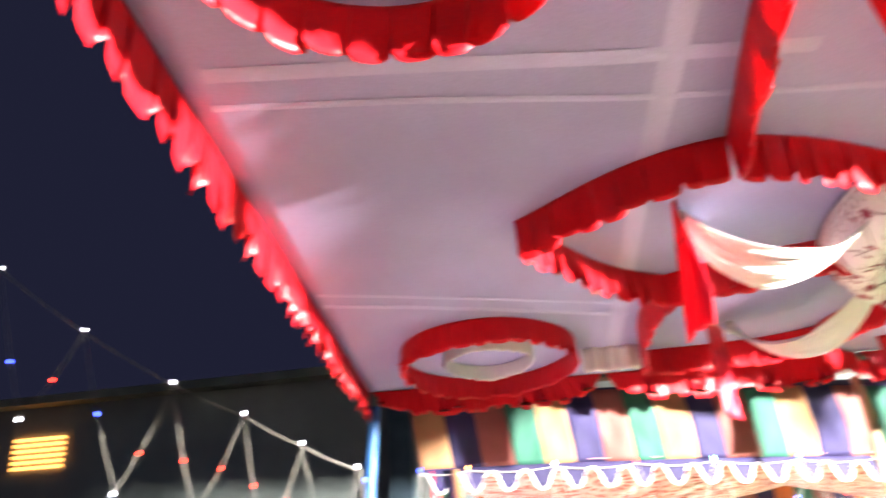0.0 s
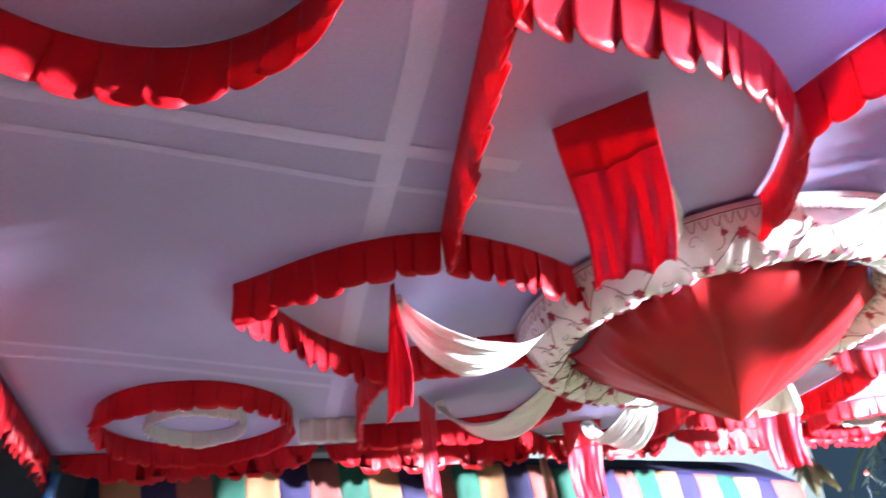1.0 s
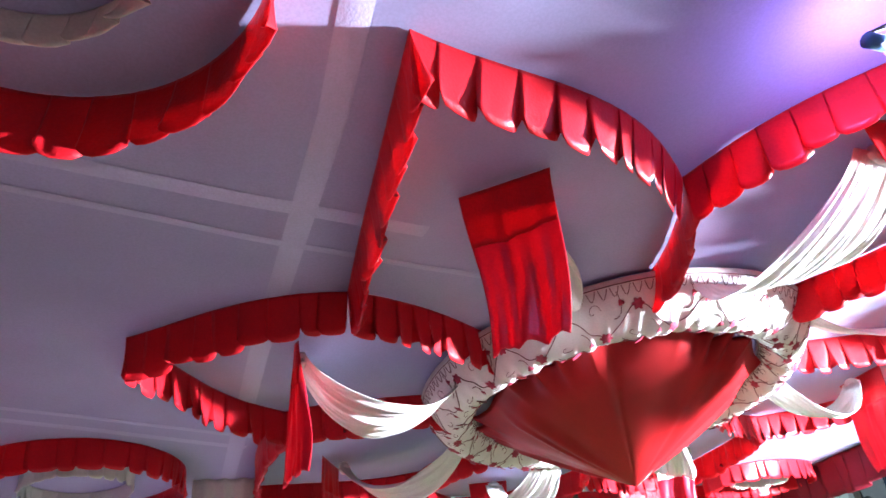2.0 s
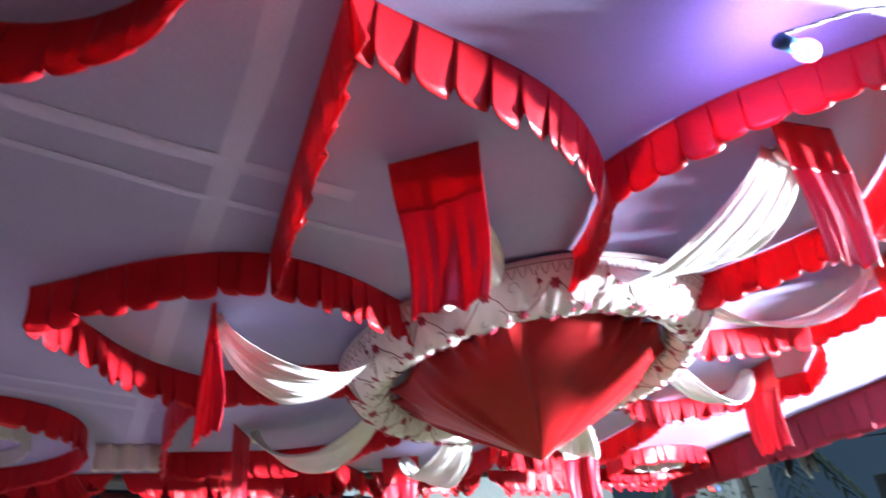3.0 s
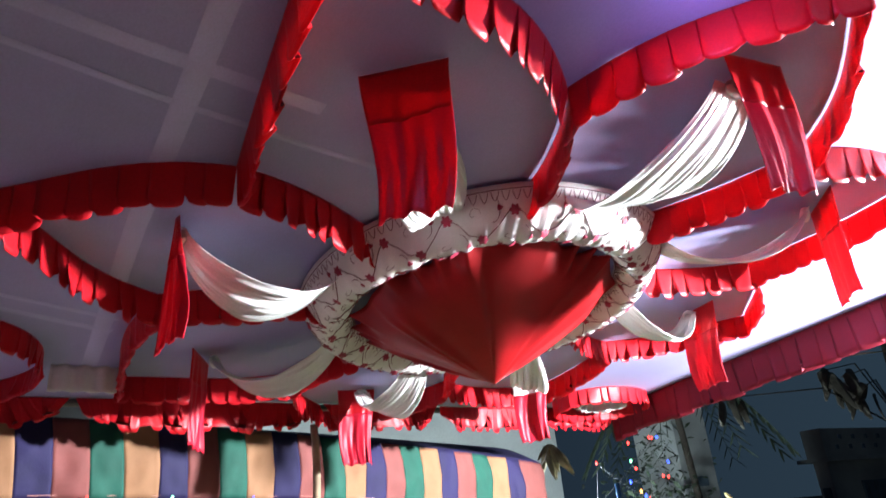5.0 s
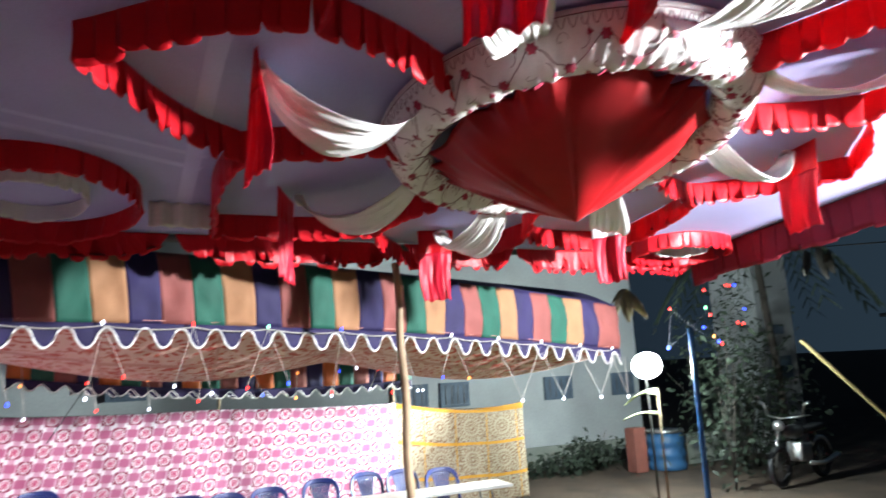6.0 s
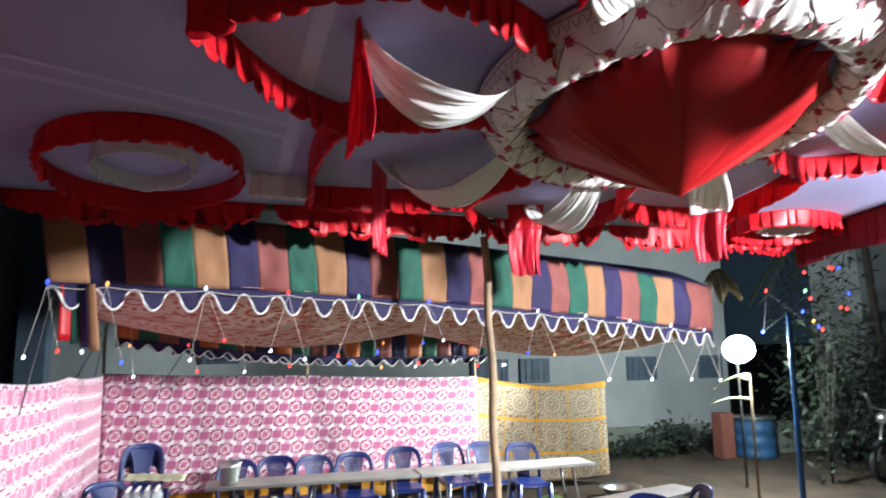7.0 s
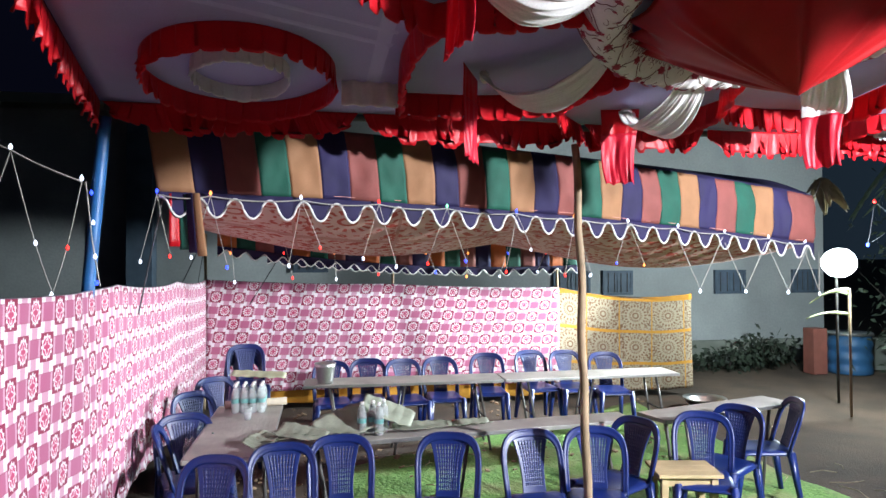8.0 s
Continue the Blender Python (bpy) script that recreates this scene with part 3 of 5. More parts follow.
def streamer(k):
    mid = TIPS[k][0]
    rng2 = random.Random(k + 30)
    a = radians(mid)
    a += radians((0, 8, -10, 14, 15, 6, -6, 4)[k])
    tang, rad = Vector((-math.sin(a), math.cos(a), 0)), Vector((math.cos(a), math.sin(a), 0))
    top = polar(1.52, mid) if k != 4 else polar(1.47, mid + 2)
    width, drop = rng2.uniform(0.24, 0.27), 0.47

    def fn(u, v):
        shape = 0.10 + 0.52 * min(1.0, v * 1.3) if k == 4 else 1 - 0.25 * v
        w = width * shape * (u - 0.5)
        fold = 0.022 * noise.noise((u * 3.0 + 0.5 * v, v * 0.9, k * 2.7)) * min(1, v * 3) + 0.010 * noise.noise((u * 8.0, v * 1.2, k * 1.3)) * min(1, v * 2)
        z = drop * v * (1 - 0.03 * abs(math.sin(u * 9)))
        q = top + tang * (w + 0.03 * v * math.sin(3 * v)) + rad * fold
        return (q.x, q.y, ceiling_z(q.x, q.y) - z)

    ob = thing("red_streamer", "red satin streamer hanging from the ceiling drape", "ceiling drape", group="streamers round the rosette")
    part("upper_flap", grid(lambda u, v: fn(u, v * 0.36), 30, 10), M_WHITE if k == 1 else M_RED, ob, "flat white upper flap" if k == 1 else "flat deep red upper flap", thick=0.002)

    def lower(u, v):
        q = Vector(fn(u, 0.33 + 0.67 * v)) - rad * 0.002
        return q + rad * (0.020 * noise.noise((u * 5.0 - v, v * 1.1, k + 9.3)) + 0.008 * noise.noise((u * 13.0, v * 1.5, k + 4.1))) * v
    part("lower_drape", grid(lower, 40, 18), M_PINKRED, ob, "rose red folded lower drape", thick=0.002)


for k in range(8):
    swag(k)
    streamer(k)

# the rosette: puffed embroidered ring with a red cone inside
rosette = thing("ceiling_rosette", "embroidered white ring with a red satin cone at the canopy's middle", "ceiling drape")


def rosette_point(r, deg, down=0.0):
    a = radians(deg)
    return over(CX - 0.035 + 1.035 * r * math.cos(a), CY + 0.02 + 1.035 * r * math.sin(a), down)


def ring_point(deg, s, lift=0.0):
    """s runs from the sewn outer edge to the inner rim, over the hanging belly."""
    a = radians(deg)
    puff = 0.5 + 0.5 * math.sin(a * 19 + 1.3 * math.sin(a * 5))
    belly = math.sin(math.pi * s) ** 0.8
    r = 0.825 - 0.225 * s - 0.006 * puff * s * s
    down = 0.015 + 0.06 * s + 0.125 * belly + lift
    down += belly * (0.008 * puff * s + 0.006 * math.sin(a * 47 + 2 * math.sin(a * 9)) * s + 0.004 * math.sin(a * 83 + 5 * s))
    return rosette_point(r, deg, down)


part("embroidered_ring", grid(lambda u, v: ring_point(360 * u, v), 360, 24, closed=True), M_LACE, rosette, "white cloth with maroon floral embroidery", thick=0.003)


cone_rng = random.Random(17)
CREASES = [(cone_rng.uniform(0, 2 * math.pi), cone_rng.uniform(0.03, 0.10), cone_rng.uniform(-0.012, 0.026)) for _ in range(15)]


def cone_fn(u, v):
    a = 2 * math.pi * u
    crease = 0.012 * noise.noise((2.2 * math.cos(a), 2.2 * math.sin(a), 0.6 * v))
    for at, wide, deep in CREASES:
        d = (a - at + math.pi) % (2 * math.pi) - math.pi
        crease += deep * math.exp(-(d / wide) ** 2)
    tooth = math.sin(math.pi * ((u * 21 + 0.5 * math.sin(a * 5)) % 1.0)) ** 0.75
    ragged = (0.06 + 0.07 * noise.noise((2 * math.cos(a), 2 * math.sin(a), 7))) * tooth * max(0.0, 1 - v * 4)
    r = (0.622 - ragged) * (1 - v)
    sag = 0.105 + 0.395 * v ** 0.95 + crease * math.sin(math.pi * min(1.0, v * 1.05 + 0.04))
    p = rosette_point(r, 360 * u, sag)
    p.x -= 0.05 * v
    p.y -= 0.09 * v
    return p


part("cone", grid(cone_fn, 336, 26, closed=True), M_CONE, rosette, "red satin inverted cone", thick=0.002)


def flower_mesh(lobes, r):
    bm = bmesh.new()
    c = bm.verts.new((0, 0, 0.005))
    ring = [bm.verts.new((q * math.cos(t), q * math.sin(t), 0)) for t, q in ((2 * math.pi * i / 36, r * (0.86 + 0.16 * math.cos(2 * math.pi * i / 36 * lobes))) for i in range(36))]
    for i in range(36):
        bm.faces.new((c, ring[i], ring[(i + 1) % 36]))
    return bm


def vine_s(deg, mid=0.29):
    return mid + 0.13 * math.sin(radians(deg) * 20 + 0.17)


def on_ring(deg, s):
    p, q, e = ring_point(deg, s, 0.006), ring_point(deg, s + 0.03, 0.006), ring_point(deg + 1, s, 0.006)
    nrm = (q - p).cross(e - p).normalized()
    m = (-nrm if nrm.z > 0 else nrm).to_track_quat("Z", "Y").to_matrix().to_4x4()
    m.translation = p
    return m


big_flower = part("flower", flower_mesh(6, 0.023), M_MAROON, rosette, "maroon embroidered flower")
bud = part("bud", flower_mesh(3, 0.012), M_MAROON, rosette, "maroon embroidered bud")
vines = bmesh.new()
for row, mid in enumerate((0.29, 0.73)):
    tube(vines, [ring_point(d, vine_s(d, mid), 0.004) for d in (k * 0.5 for k in range(721))], 0.002, 5)
    for i in range(40):
        sgn = 1 if i % 2 else -1
        d0 = 360 * i / 40 + 4
        f1, f2 = big_flower, bud
        if row or i:
            f1, f2 = new("flower", big_flower.data), new("bud", bud.data)
            f1.parent = f2.parent = rosette
        f1.matrix_basis = on_ring(d0, mid - 0.13 * sgn)
        f2.matrix_basis = on_ring(d0 + 5.0, mid + 0.16 * sgn)
        # a tendril leaves the vine between two flowers and curls to its bud
        tendril = [ring_point(d0 + 3.0 + 2.0 * math.sin(q * 0.62), mid + sgn * (0.03 + 0.11 * (1 - math.cos(q * 0.62))), 0.004) for q in (k * 0.5 for k in range(9))]
        tube(vines, tendril, 0.0015, 4)
        curl = [ring_point(d0 + 7.2 + (1.8 - 0.28 * q) * math.cos(q), mid - sgn * (0.13 + (0.06 - 0.009 * q) * math.sin(q)), 0.004) for q in (k * 0.5 for k in range(11))]
        tube(vines, curl, 0.0011, 4)
part("vine_embroidery", vines, M_VINE, rosette, "dark vine embroidery")
lace = bmesh.new()
for i in range(130):
    d0 = 360 * i / 130
    tube(lace, [ring_point(d0 + 2.1 * t, 0.03 + 0.06 * math.sin(math.pi * t), 0.004) for t in (k / 6 for k in range(7))], 0.0018, 4)
    tube(lace, [ring_point(d0 + 2.1 * t, 0.97 - 0.06 * math.sin(math.pi * t), 0.004) for t in (k / 6 for k in range(7))], 0.0018, 4)
for edge in (0.02, 0.98):
    tube(lace, [ring_point(d, edge, 0.004) for d in range(0, 361, 2)], 0.0022, 4)
part("lace_border", lace, M_VINE, rosette, "dark scalloped stitching")
tubes = bmesh.new()
tube(tubes, [far_point(k / 10, 0.02) + Vector((0, 0.04, 0)) for k in range(11)], 0.022, 8)
part("edge_pipe", tubes, M_LEG, canopy, "dark steel edge pipe")


# ---- the striped dining canopy ----
STR_A, STR_B = Vector((-0.62, 4.40, 0)), Vector((4.71, 5.60, 0))


def stripe_top(u):
    return 2.86 - 0.30 * u * u


def stripe_low(u):
    return 2.41 - 0.03 * u - 0.25 * u * u


striped = thing("striped_canopy", "striped navy salmon green and orange cloth canopy with scalloped hem", "canopy")
order = [M_ORANGE, M_NAVY, M_SALMON, M_GREEN, M_ORANGE, M_NAVY, M_SALMON, M_GREEN, M_ORANGE, M_NAVY, M_SALMON, M_GREEN, M_ORANGE, M_NAVY,
         M_SALMON, M_GREEN, M_ORANGE, M_NAVY, M_SALMON, M_GREEN, M_ORANGE, M_NAVY, M_SALMON, M_GREEN, M_ORANGE, M_NAVY, M_SALMON]
BOUNDS = [0.0, 0.039, 0.074, 0.1115, 0.146, 0.183, 0.218, 0.254, 0.290, 0.328, 0.3615, 0.400, 0.436, 0.473, 0.510, 0.547, 0.5815,
          0.6155, 0.6515, 0.684, 0.721, 0.757, 0.792, 0.830, 0.869, 0.907, 0.943, 1.0]
nrm_out = Vector((STR_B.y - STR_A.y, -(STR_B.x - STR_A.x), 0)).normalized()


def front(u, z, out=0.0):
    p = STR_A.lerp(STR_B, u) + nrm_out * out
    return Vector((p.x, p.y, z))


for i, m in enumerate(order):
    def panel(u, v, i=i):
        s = BOUNDS[i] + (BOUNDS[i + 1] - BOUNDS[i]) * u
        z = stripe_low(s) + (stripe_top(s) - stripe_low(s)) * v
        pull = 0.010 * noise.noise((s * 60 + 2.2 * v, v * 2.5, 8)) * min(1.0, 3 * s)
        out = 0.03 * math.sin(v * 3) + 0.026 * noise.noise((s * 22, v * 1.6, 3)) + 0.010 * noise.noise((s * 70 - 1.5 * v, v * 3.0, 5)) + pull
        return front(s - 0.012 * (1 - s) * v, z, out)
    part("stripe", grid(panel, 10, 14), m, striped, thick=0.002)


def scallop(u):
    """The hem's depth below the stripes, in rounded bites."""
    s = (u * 25.5 + 0.42) % 1.0
    c = math.cos(2 * math.pi * s)
    return 0.03 + 0.12 * (0.5 + 0.5 * math.copysign(abs(c) ** 0.7, c))


part("scalloped_hem", grid(lambda u, v: front(u, stripe_low(u) - 0.0 - scallop(u) * v, 0.012 + 0.01 * noise.noise((u * 40, v, 1))), 28 * 12, 4), M_NAVY, striped, "navy scalloped hem", thick=0.002)
pipe = bmesh.new()
tube(pipe, [front(i / 336, stripe_low(i / 336) - scallop(i / 336), 0.014) for i in range(337)], 0.008, 6)
part("piping", pipe, M_PIPE, striped, "white corded piping")


def under(u, v):
    """The roof's printed lining, bellied between its ropes."""
    p = front(u, stripe_low(u) + 0.02)
    back = Vector((-0.9 + 6.4 * u, 8.7, 2.28 - 0.25 * u))
    q = p.lerp(back, v)
    belly = 0.26 * math.sin(math.pi * min(1.0, v * 1.15)) * (0.30 + 0.80 * abs(math.sin(u * math.pi * 2)))
    return (q.x, q.y, q.z - belly + 0.01 * noise.noise((q.x * 3, q.y * 3, 2)))


part("lining", grid(under, 90, 50, uv=lambda u, v: (u * 6.6, v * 4.0)), M_UNDER, striped, "faded red rosette printed lining", thick=0.003)


def roof2(u, v):
    p = front(u, stripe_top(u))
    back = Vector((-0.9 + 6.4 * u, 8.8, 2.75))
    q = p.lerp(back, v)
    return (q.x, q.y, q.z + 0.25 * math.sin(math.pi * v))


part("roof_cloth", grid(roof2, 30, 24), M_NAVY, striped, "dark canopy roof cloth", thick=0.004)

# added sheet that stops flood light slipping out between lining and roof
part("rear_blocker", grid(lambda u, v: (-0.9 + 6.4 * u, 8.76 - 0.03 * v, 2.75 - (0.50 + 0.25 * u) * v), 40, 4), M_NAVY, striped, "added dark cloth blocking light at the back", thick=0.003)


# both ends get an added sheet too, only to keep lamp light out
def end_blocker(u, v, s):
    top, low = Vector(roof2(s, u)), Vector(under(s, u))
    return top.lerp(low, v)


part("end_blocker", grid(lambda u, v: end_blocker(u, v, 1.0), 30, 4), M_NAVY, striped, "added dark cloth blocking light at the end", thick=0.003)
part("end_blocker", grid(lambda u, v: end_blocker(u, v, 0.0), 30, 4), M_NAVY, striped, "added dark cloth blocking light at the end", thick=0.003)

# hanging end flap at the corner and the rear valances
flap = thing("striped_flap", "small striped cloth flap dangling from the canopy corner", "cloth")
for i, m in enumerate((M_RED, M_GREEN, M_NAVY, M_ORANGE)):
    part("stripe", grid(lambda u, v, i=i: (-0.55 + (0.045 * (i + u)) * (1 + 0.25 * v), 4.40 + 0.03 * math.sin((i + u) * 1.3), 2.40 - 0.32 * v - 0.02 * i * v), 4, 8), m, flap, thick=0.002)


def rear_valance(name, a, b, z0, z1, drop, n, colours):
    ob = thing("rear_valance", "dark striped scalloped valance of orange green and red cloth", "valance")
    a, b = Vector((*a, 0)), Vector((*b, 0))
    for i in range(n):
        def fn(u, v, i=i):
            s = (i + u) / n
            p = a.lerp(b, s)
            sag = 0.10 * math.sin(math.pi * s)
            return (p.x, p.y + 0.02 * noise.noise((s * 30, v, 5)), z0 + (z1 - z0) * s - sag - drop * v)
        part("stripe", grid(fn, 4, 4), colours[i % len(colours)], ob, thick=0.002)

    def hem_fn(u, v):
        p = a.lerp(b, u)
        bite = 0.03 + 0.07 * (0.5 + 0.5 * math.cos(u * n * 2 * math.pi)) ** 0.8
        return (p.x, p.y - 0.01, z0 + (z1 - z0) * u - 0.10 * math.sin(math.pi * u) - drop - bite * v)
    part("hem", grid(hem_fn, n * 10, 3), M_NAVY, ob, "navy scalloped hem", thick=0.002)
    tb = bmesh.new()
    tube(tb, [Vector(hem_fn(i / (n * 10), 1.0)) + Vector((0, -0.006, 0)) for i in range(n * 10 + 1)], 0.006, 5)
    part("piping", tb, M_PIPE, ob)


rear_valance("rear_valance", (-0.75, 7.2), (3.3, 7.8), 2.42, 2.20, 0.28, 22, (M_RUST, M_GREEN, M_SALMON, M_NAVY))
rear_valance("rear_valance", (-0.4, 8.62), (3.5, 8.68), 2.27, 2.16, 0.22, 18, (M_GREEN, M_RUST, M_NAVY, M_SALMON))


# ---- poles ----
def pole(name, label, a, b, r0, r1, material, wobble=0.012, seed=0):
    a, b = Vector(a), Vector(b)
    pts = []
    for k in range(25):
        t = k / 24
        pts.append(a.lerp(b, t) + Vector((wobble * noise.noise((t * 5, seed, 0)), wobble * noise.noise((t * 5, seed, 9)), 0)))
    ob = part(name, tube(bmesh.new(), pts, r0, 12, r1), material)
    return tagged(ob, label, "pole")


pole("wooden_pole", "peeled crooked wooden pole holding up the striped canopy", (2.07, 4.32, 0.0), (1.97, 4.30, 2.74), 0.03, 0.024, M_POLE, 0.03, 3)
pole("blue_pole", "blue painted steel pole at the canopy corner", (-1.07, 4.12, 0.0), (-0.80, 4.05, 2.78), 0.036, 0.033, M_BLUE, 0.0)
pole("blue_pole", "blue painted steel pole standing beside the flood light", (6.92, 7.0, 0.0), (6.94, 7.0, 2.40), 0.035, 0.03, M_BLUE, 0.0)
for x, y, z in ((-1.30, 9.46, 2.35), (3.53, 9.26, 2.2), (1.2, 9.42, 2.3)):
    pole("bamboo_pole", "thin bamboo pole holding the cloth screen", (x, y, 0), (x + 0.02, y, z), 0.022, 0.018, M_POLE, 0.02, x)


# ---- chairs ----
def chair_model():
    ob = thing("plastic_chair", "blue moulded plastic armless chair with slotted arched back", "chair", group="blue plastic chairs")
    # seat, front towards -y
    def seat_fn(u, v):
        x = (u - 0.5) * (0.42 - 0.05 * v)
        y = -0.22 + 0.42 * v
        dish = 0.018 * math.sin(math.pi * u) * math.sin(math.pi * min(1, v * 1.2))
        lip = -0.035 * max(0, 1 - v * 7) - 0.03 * max(0, abs(2 * u - 1) - 0.86) * 7
        return (x, y, 0.43 - dish + lip)
    part("seat", grid(seat_fn, 18, 16), M_CHAIR, ob, thick=0.012)
    # back: a broad arched band and a ribbed splat, leaning away
    def lean(z):
        return 0.19 + 0.14 * (z - 0.42) / 0.43

    def arch_fn(u, v):
        a = math.pi * (1.14 * u - 0.07)
        hw, top = 0.215 - 0.036 * v, 0.825 - 0.05 * v
        if a < 0.0 or a > math.pi:
            k = -a if a < 0 else a - math.pi
            x, z = (1 if a < 0 else -1) * hw * (1 - 0.25 * k), 0.60 - 0.9 * k
        else:
            x = hw * math.copysign(abs(math.cos(a)) ** 0.6, math.cos(a))
            z = 0.60 + (top - 0.60) * math.sin(a) ** 0.62
        return (x, lean(z) + 0.03 * (x / 0.2) ** 2 * -1 + 0.006 * math.sin(math.pi * v), z)
    part("back_frame", grid(arch_fn, 44, 4), M_CHAIR, ob, "arched back rim", thick=0.018)

    def splat_fn(u, v):
        z = 0.42 + 0.37 * v
        w = 0.070 + 0.062 * v ** 2.2 + 0.012 * (1 - v) ** 3
        x = w * (2 * u - 1)
        return (x, lean(z) + 0.010 - 0.03 * (x / 0.2) ** 2, z)
    splat = grid(splat_fn, 45, 61)
    splat.faces.ensure_lookup_table()
    # small punched slots in rows
    holes = [splat.faces[i * 61 + j] for i in range(6, 40) for j in range(8, 54) if i % 4 == 2 and j % 4 != 0]
    bmesh.ops.delete(splat, geom=holes, context="FACES_ONLY")
    part("backrest", splat, M_CHAIR, ob, "perforated splat", thick=0.010)
    for sx in (-1, 1):
        for front_leg in (True, False):
            y0, y1 = (-0.19, -0.24) if front_leg else (0.18, 0.25)
            bm = bmesh.new()
            v0 = [bm.verts.new((sx * (0.185 + dx), y0 + dy, 0.43)) for dx, dy in ((-0.035, -0.03), (0.02, -0.03), (0.02, 0.03), (-0.035, 0.03))]
            v1 = [bm.verts.new((sx * (0.205 + dx), y1 + dy, 0.0)) for dx, dy in ((-0.02, -0.016), (0.014, -0.016), (0.014, 0.016), (-0.02, 0.016))]
            for i in range(4):
                bm.faces.new((v0[i], v0[(i + 1) % 4], v1[(i + 1) % 4], v1[i]))
            bm.faces.new(v1)
            bm.faces.new(v0)
            bmesh.ops.bevel(bm, geom=list(bm.edges), offset=0.006, segments=2, affect="EDGES")
            part("leg", bm, M_CHAIR, ob)
    return ob


chair = chair_model()
# place of the back's top, and the way the chair faces (0: towards the camera's start)
CHAIRS = [(0.38, 7.87, 5), (0.80, 7.98, -4), (1.19, 7.88, 8), (1.64, 7.97, 2), (2.26, 8.18, -6), (2.84, 8.33, 7), (3.27, 8.25, 3), (3.70, 8.00, -5),
          (-0.25, 4.30, -12), (0.10, 4.51, 8), (0.47, 4.64, 0), (1.18, 4.57, -14), (1.73, 4.56, 2), (2.19, 4.56, -16),
          (2.61, 4.75, -62), (3.16, 4.84, -28), (3.58, 5.00, -58), (4.19, 5.14, -105),
          (-0.70, 5.46, 22), (-0.80, 5.06, 98), (-0.82, 6.30, 42), (-0.76, 7.03, 36)]
placed = False
for x, y, turn in CHAIRS:
    m = pose(x, y, 0.02, 0, 0, turn) @ pose(0, -0.31, 0)
    if not placed:
        chair.matrix_basis = m
        placed = True
    else:
        copy_thing(chair, m)
for i in range(5):
    c = copy_thing(chair, pose(-0.64 + 0.01 * i, 8.25 - 0.03 * i, 0.02 + 0.045 * i, 0, 0, 14) @ pose(0, -0.31, 0))
    tagged(c, "blue plastic chair nested in a stack by the screen")


# ---- tables ----
def trestle_table(a, b, width, z, label, thick=0.03, legs=3, skew=0.0):
    """A long plank table on folding steel legs, between two end points of its middle line."""
    a, b = Vector((*a, 0)), Vector((*b, 0))
    d = b - a
    ang = math.degrees(math.atan2(d.y, d.x))
    ob = thing("trestle_table", label, "table")
    ob.matrix_basis = pose((a.x + b.x) / 2, (a.y + b.y) / 2, 0, 0, 0, ang)
    L = d.length
    part("tabletop", box(bmesh.new(), (L, width, thick), (0, 0, z - thick / 2), bevel=0.005), M_TOP, ob, "worn grey laminate top", smooth=False)
    e = bmesh.new()
    for sy in (-1, 1):
        box(e, (L, 0.006, thick * 0.9), (0, sy * (width / 2 + 0.004), z - thick / 2), bevel=0.001)
    part("edging", e, M_STEEL, ob, "bright metal edging", smooth=False)
    for k in range(legs):
        x = -L / 2 + 0.25 + (L - 0.5) * k / (legs - 1)
        for sy in (-1, 1):
            part("leg", tube(bmesh.new(), [(x, sy * (width / 2 - 0.05), z - thick), (x + 0.12 * (-1) ** k, sy * (width / 2 - 0.03), 0.0)], 0.013, 8), M_LEG, ob)
        part("brace", tube(bmesh.new(), [(x + 0.06 * (-1) ** k, -(width / 2 - 0.04), 0.36), (x + 0.06 * (-1) ** k, width / 2 - 0.04, 0.36)], 0.010, 8), M_LEG, ob)
    return ob


trestle_table((0.12, 7.10), (2.15, 7.08), 0.40, 0.75, "long grey trestle table in front of the far chairs")
trestle_table((2.17, 7.08), (4.12, 7.12), 0.40, 0.75, "long grey trestle table in front of the far chairs")
trestle_table((0.05, 4.88), (2.72, 5.19), 0.27, 0.75, "narrow grey plank table behind the chairs")
trestle_table((2.90, 5.14), (4.30, 5.54), 0.32, 0.75, "pale worn plank table on steel legs", legs=2)
trestle_table((-0.25, 4.55), (-0.28, 6.10), 0.52, 0.75, "low grey table cluttered with bottles and leaf plates", legs=2)

stool = thing("wooden_stool", "small square unpainted wooden stool table", "stool")
stool.matrix_basis = pose(2.86, 4.58, 0.02, 0, 0, -10)
for k in range(3):
    part("top_board", box(bmesh.new(), (0.44, 0.112, 0.024), (0.004 * (k % 2), 0.114 * (k - 1), 0.487), bevel=0.005), M_WOOD, stool, smooth=False)
for sx in (-1, 1):
    for sy in (-1, 1):
        part("leg", box(bmesh.new(), (0.045, 0.045, 0.475), (sx * 0.17, sy * 0.12, 0.2375), (0, 0, 0), bevel=0.005), M_WOOD, stool, smooth=False)
for sy in (-1, 1):
    part("apron", box(bmesh.new(), (0.295, 0.02, 0.06), (0, sy * 0.12, 0.44), bevel=0.003), M_WOOD, stool, smooth=False)
for sx in (-1, 1):
    part("apron", box(bmesh.new(), (0.02, 0.195, 0.06), (sx * 0.17, 0, 0.44), bevel=0.003), M_WOOD, stool, smooth=False)


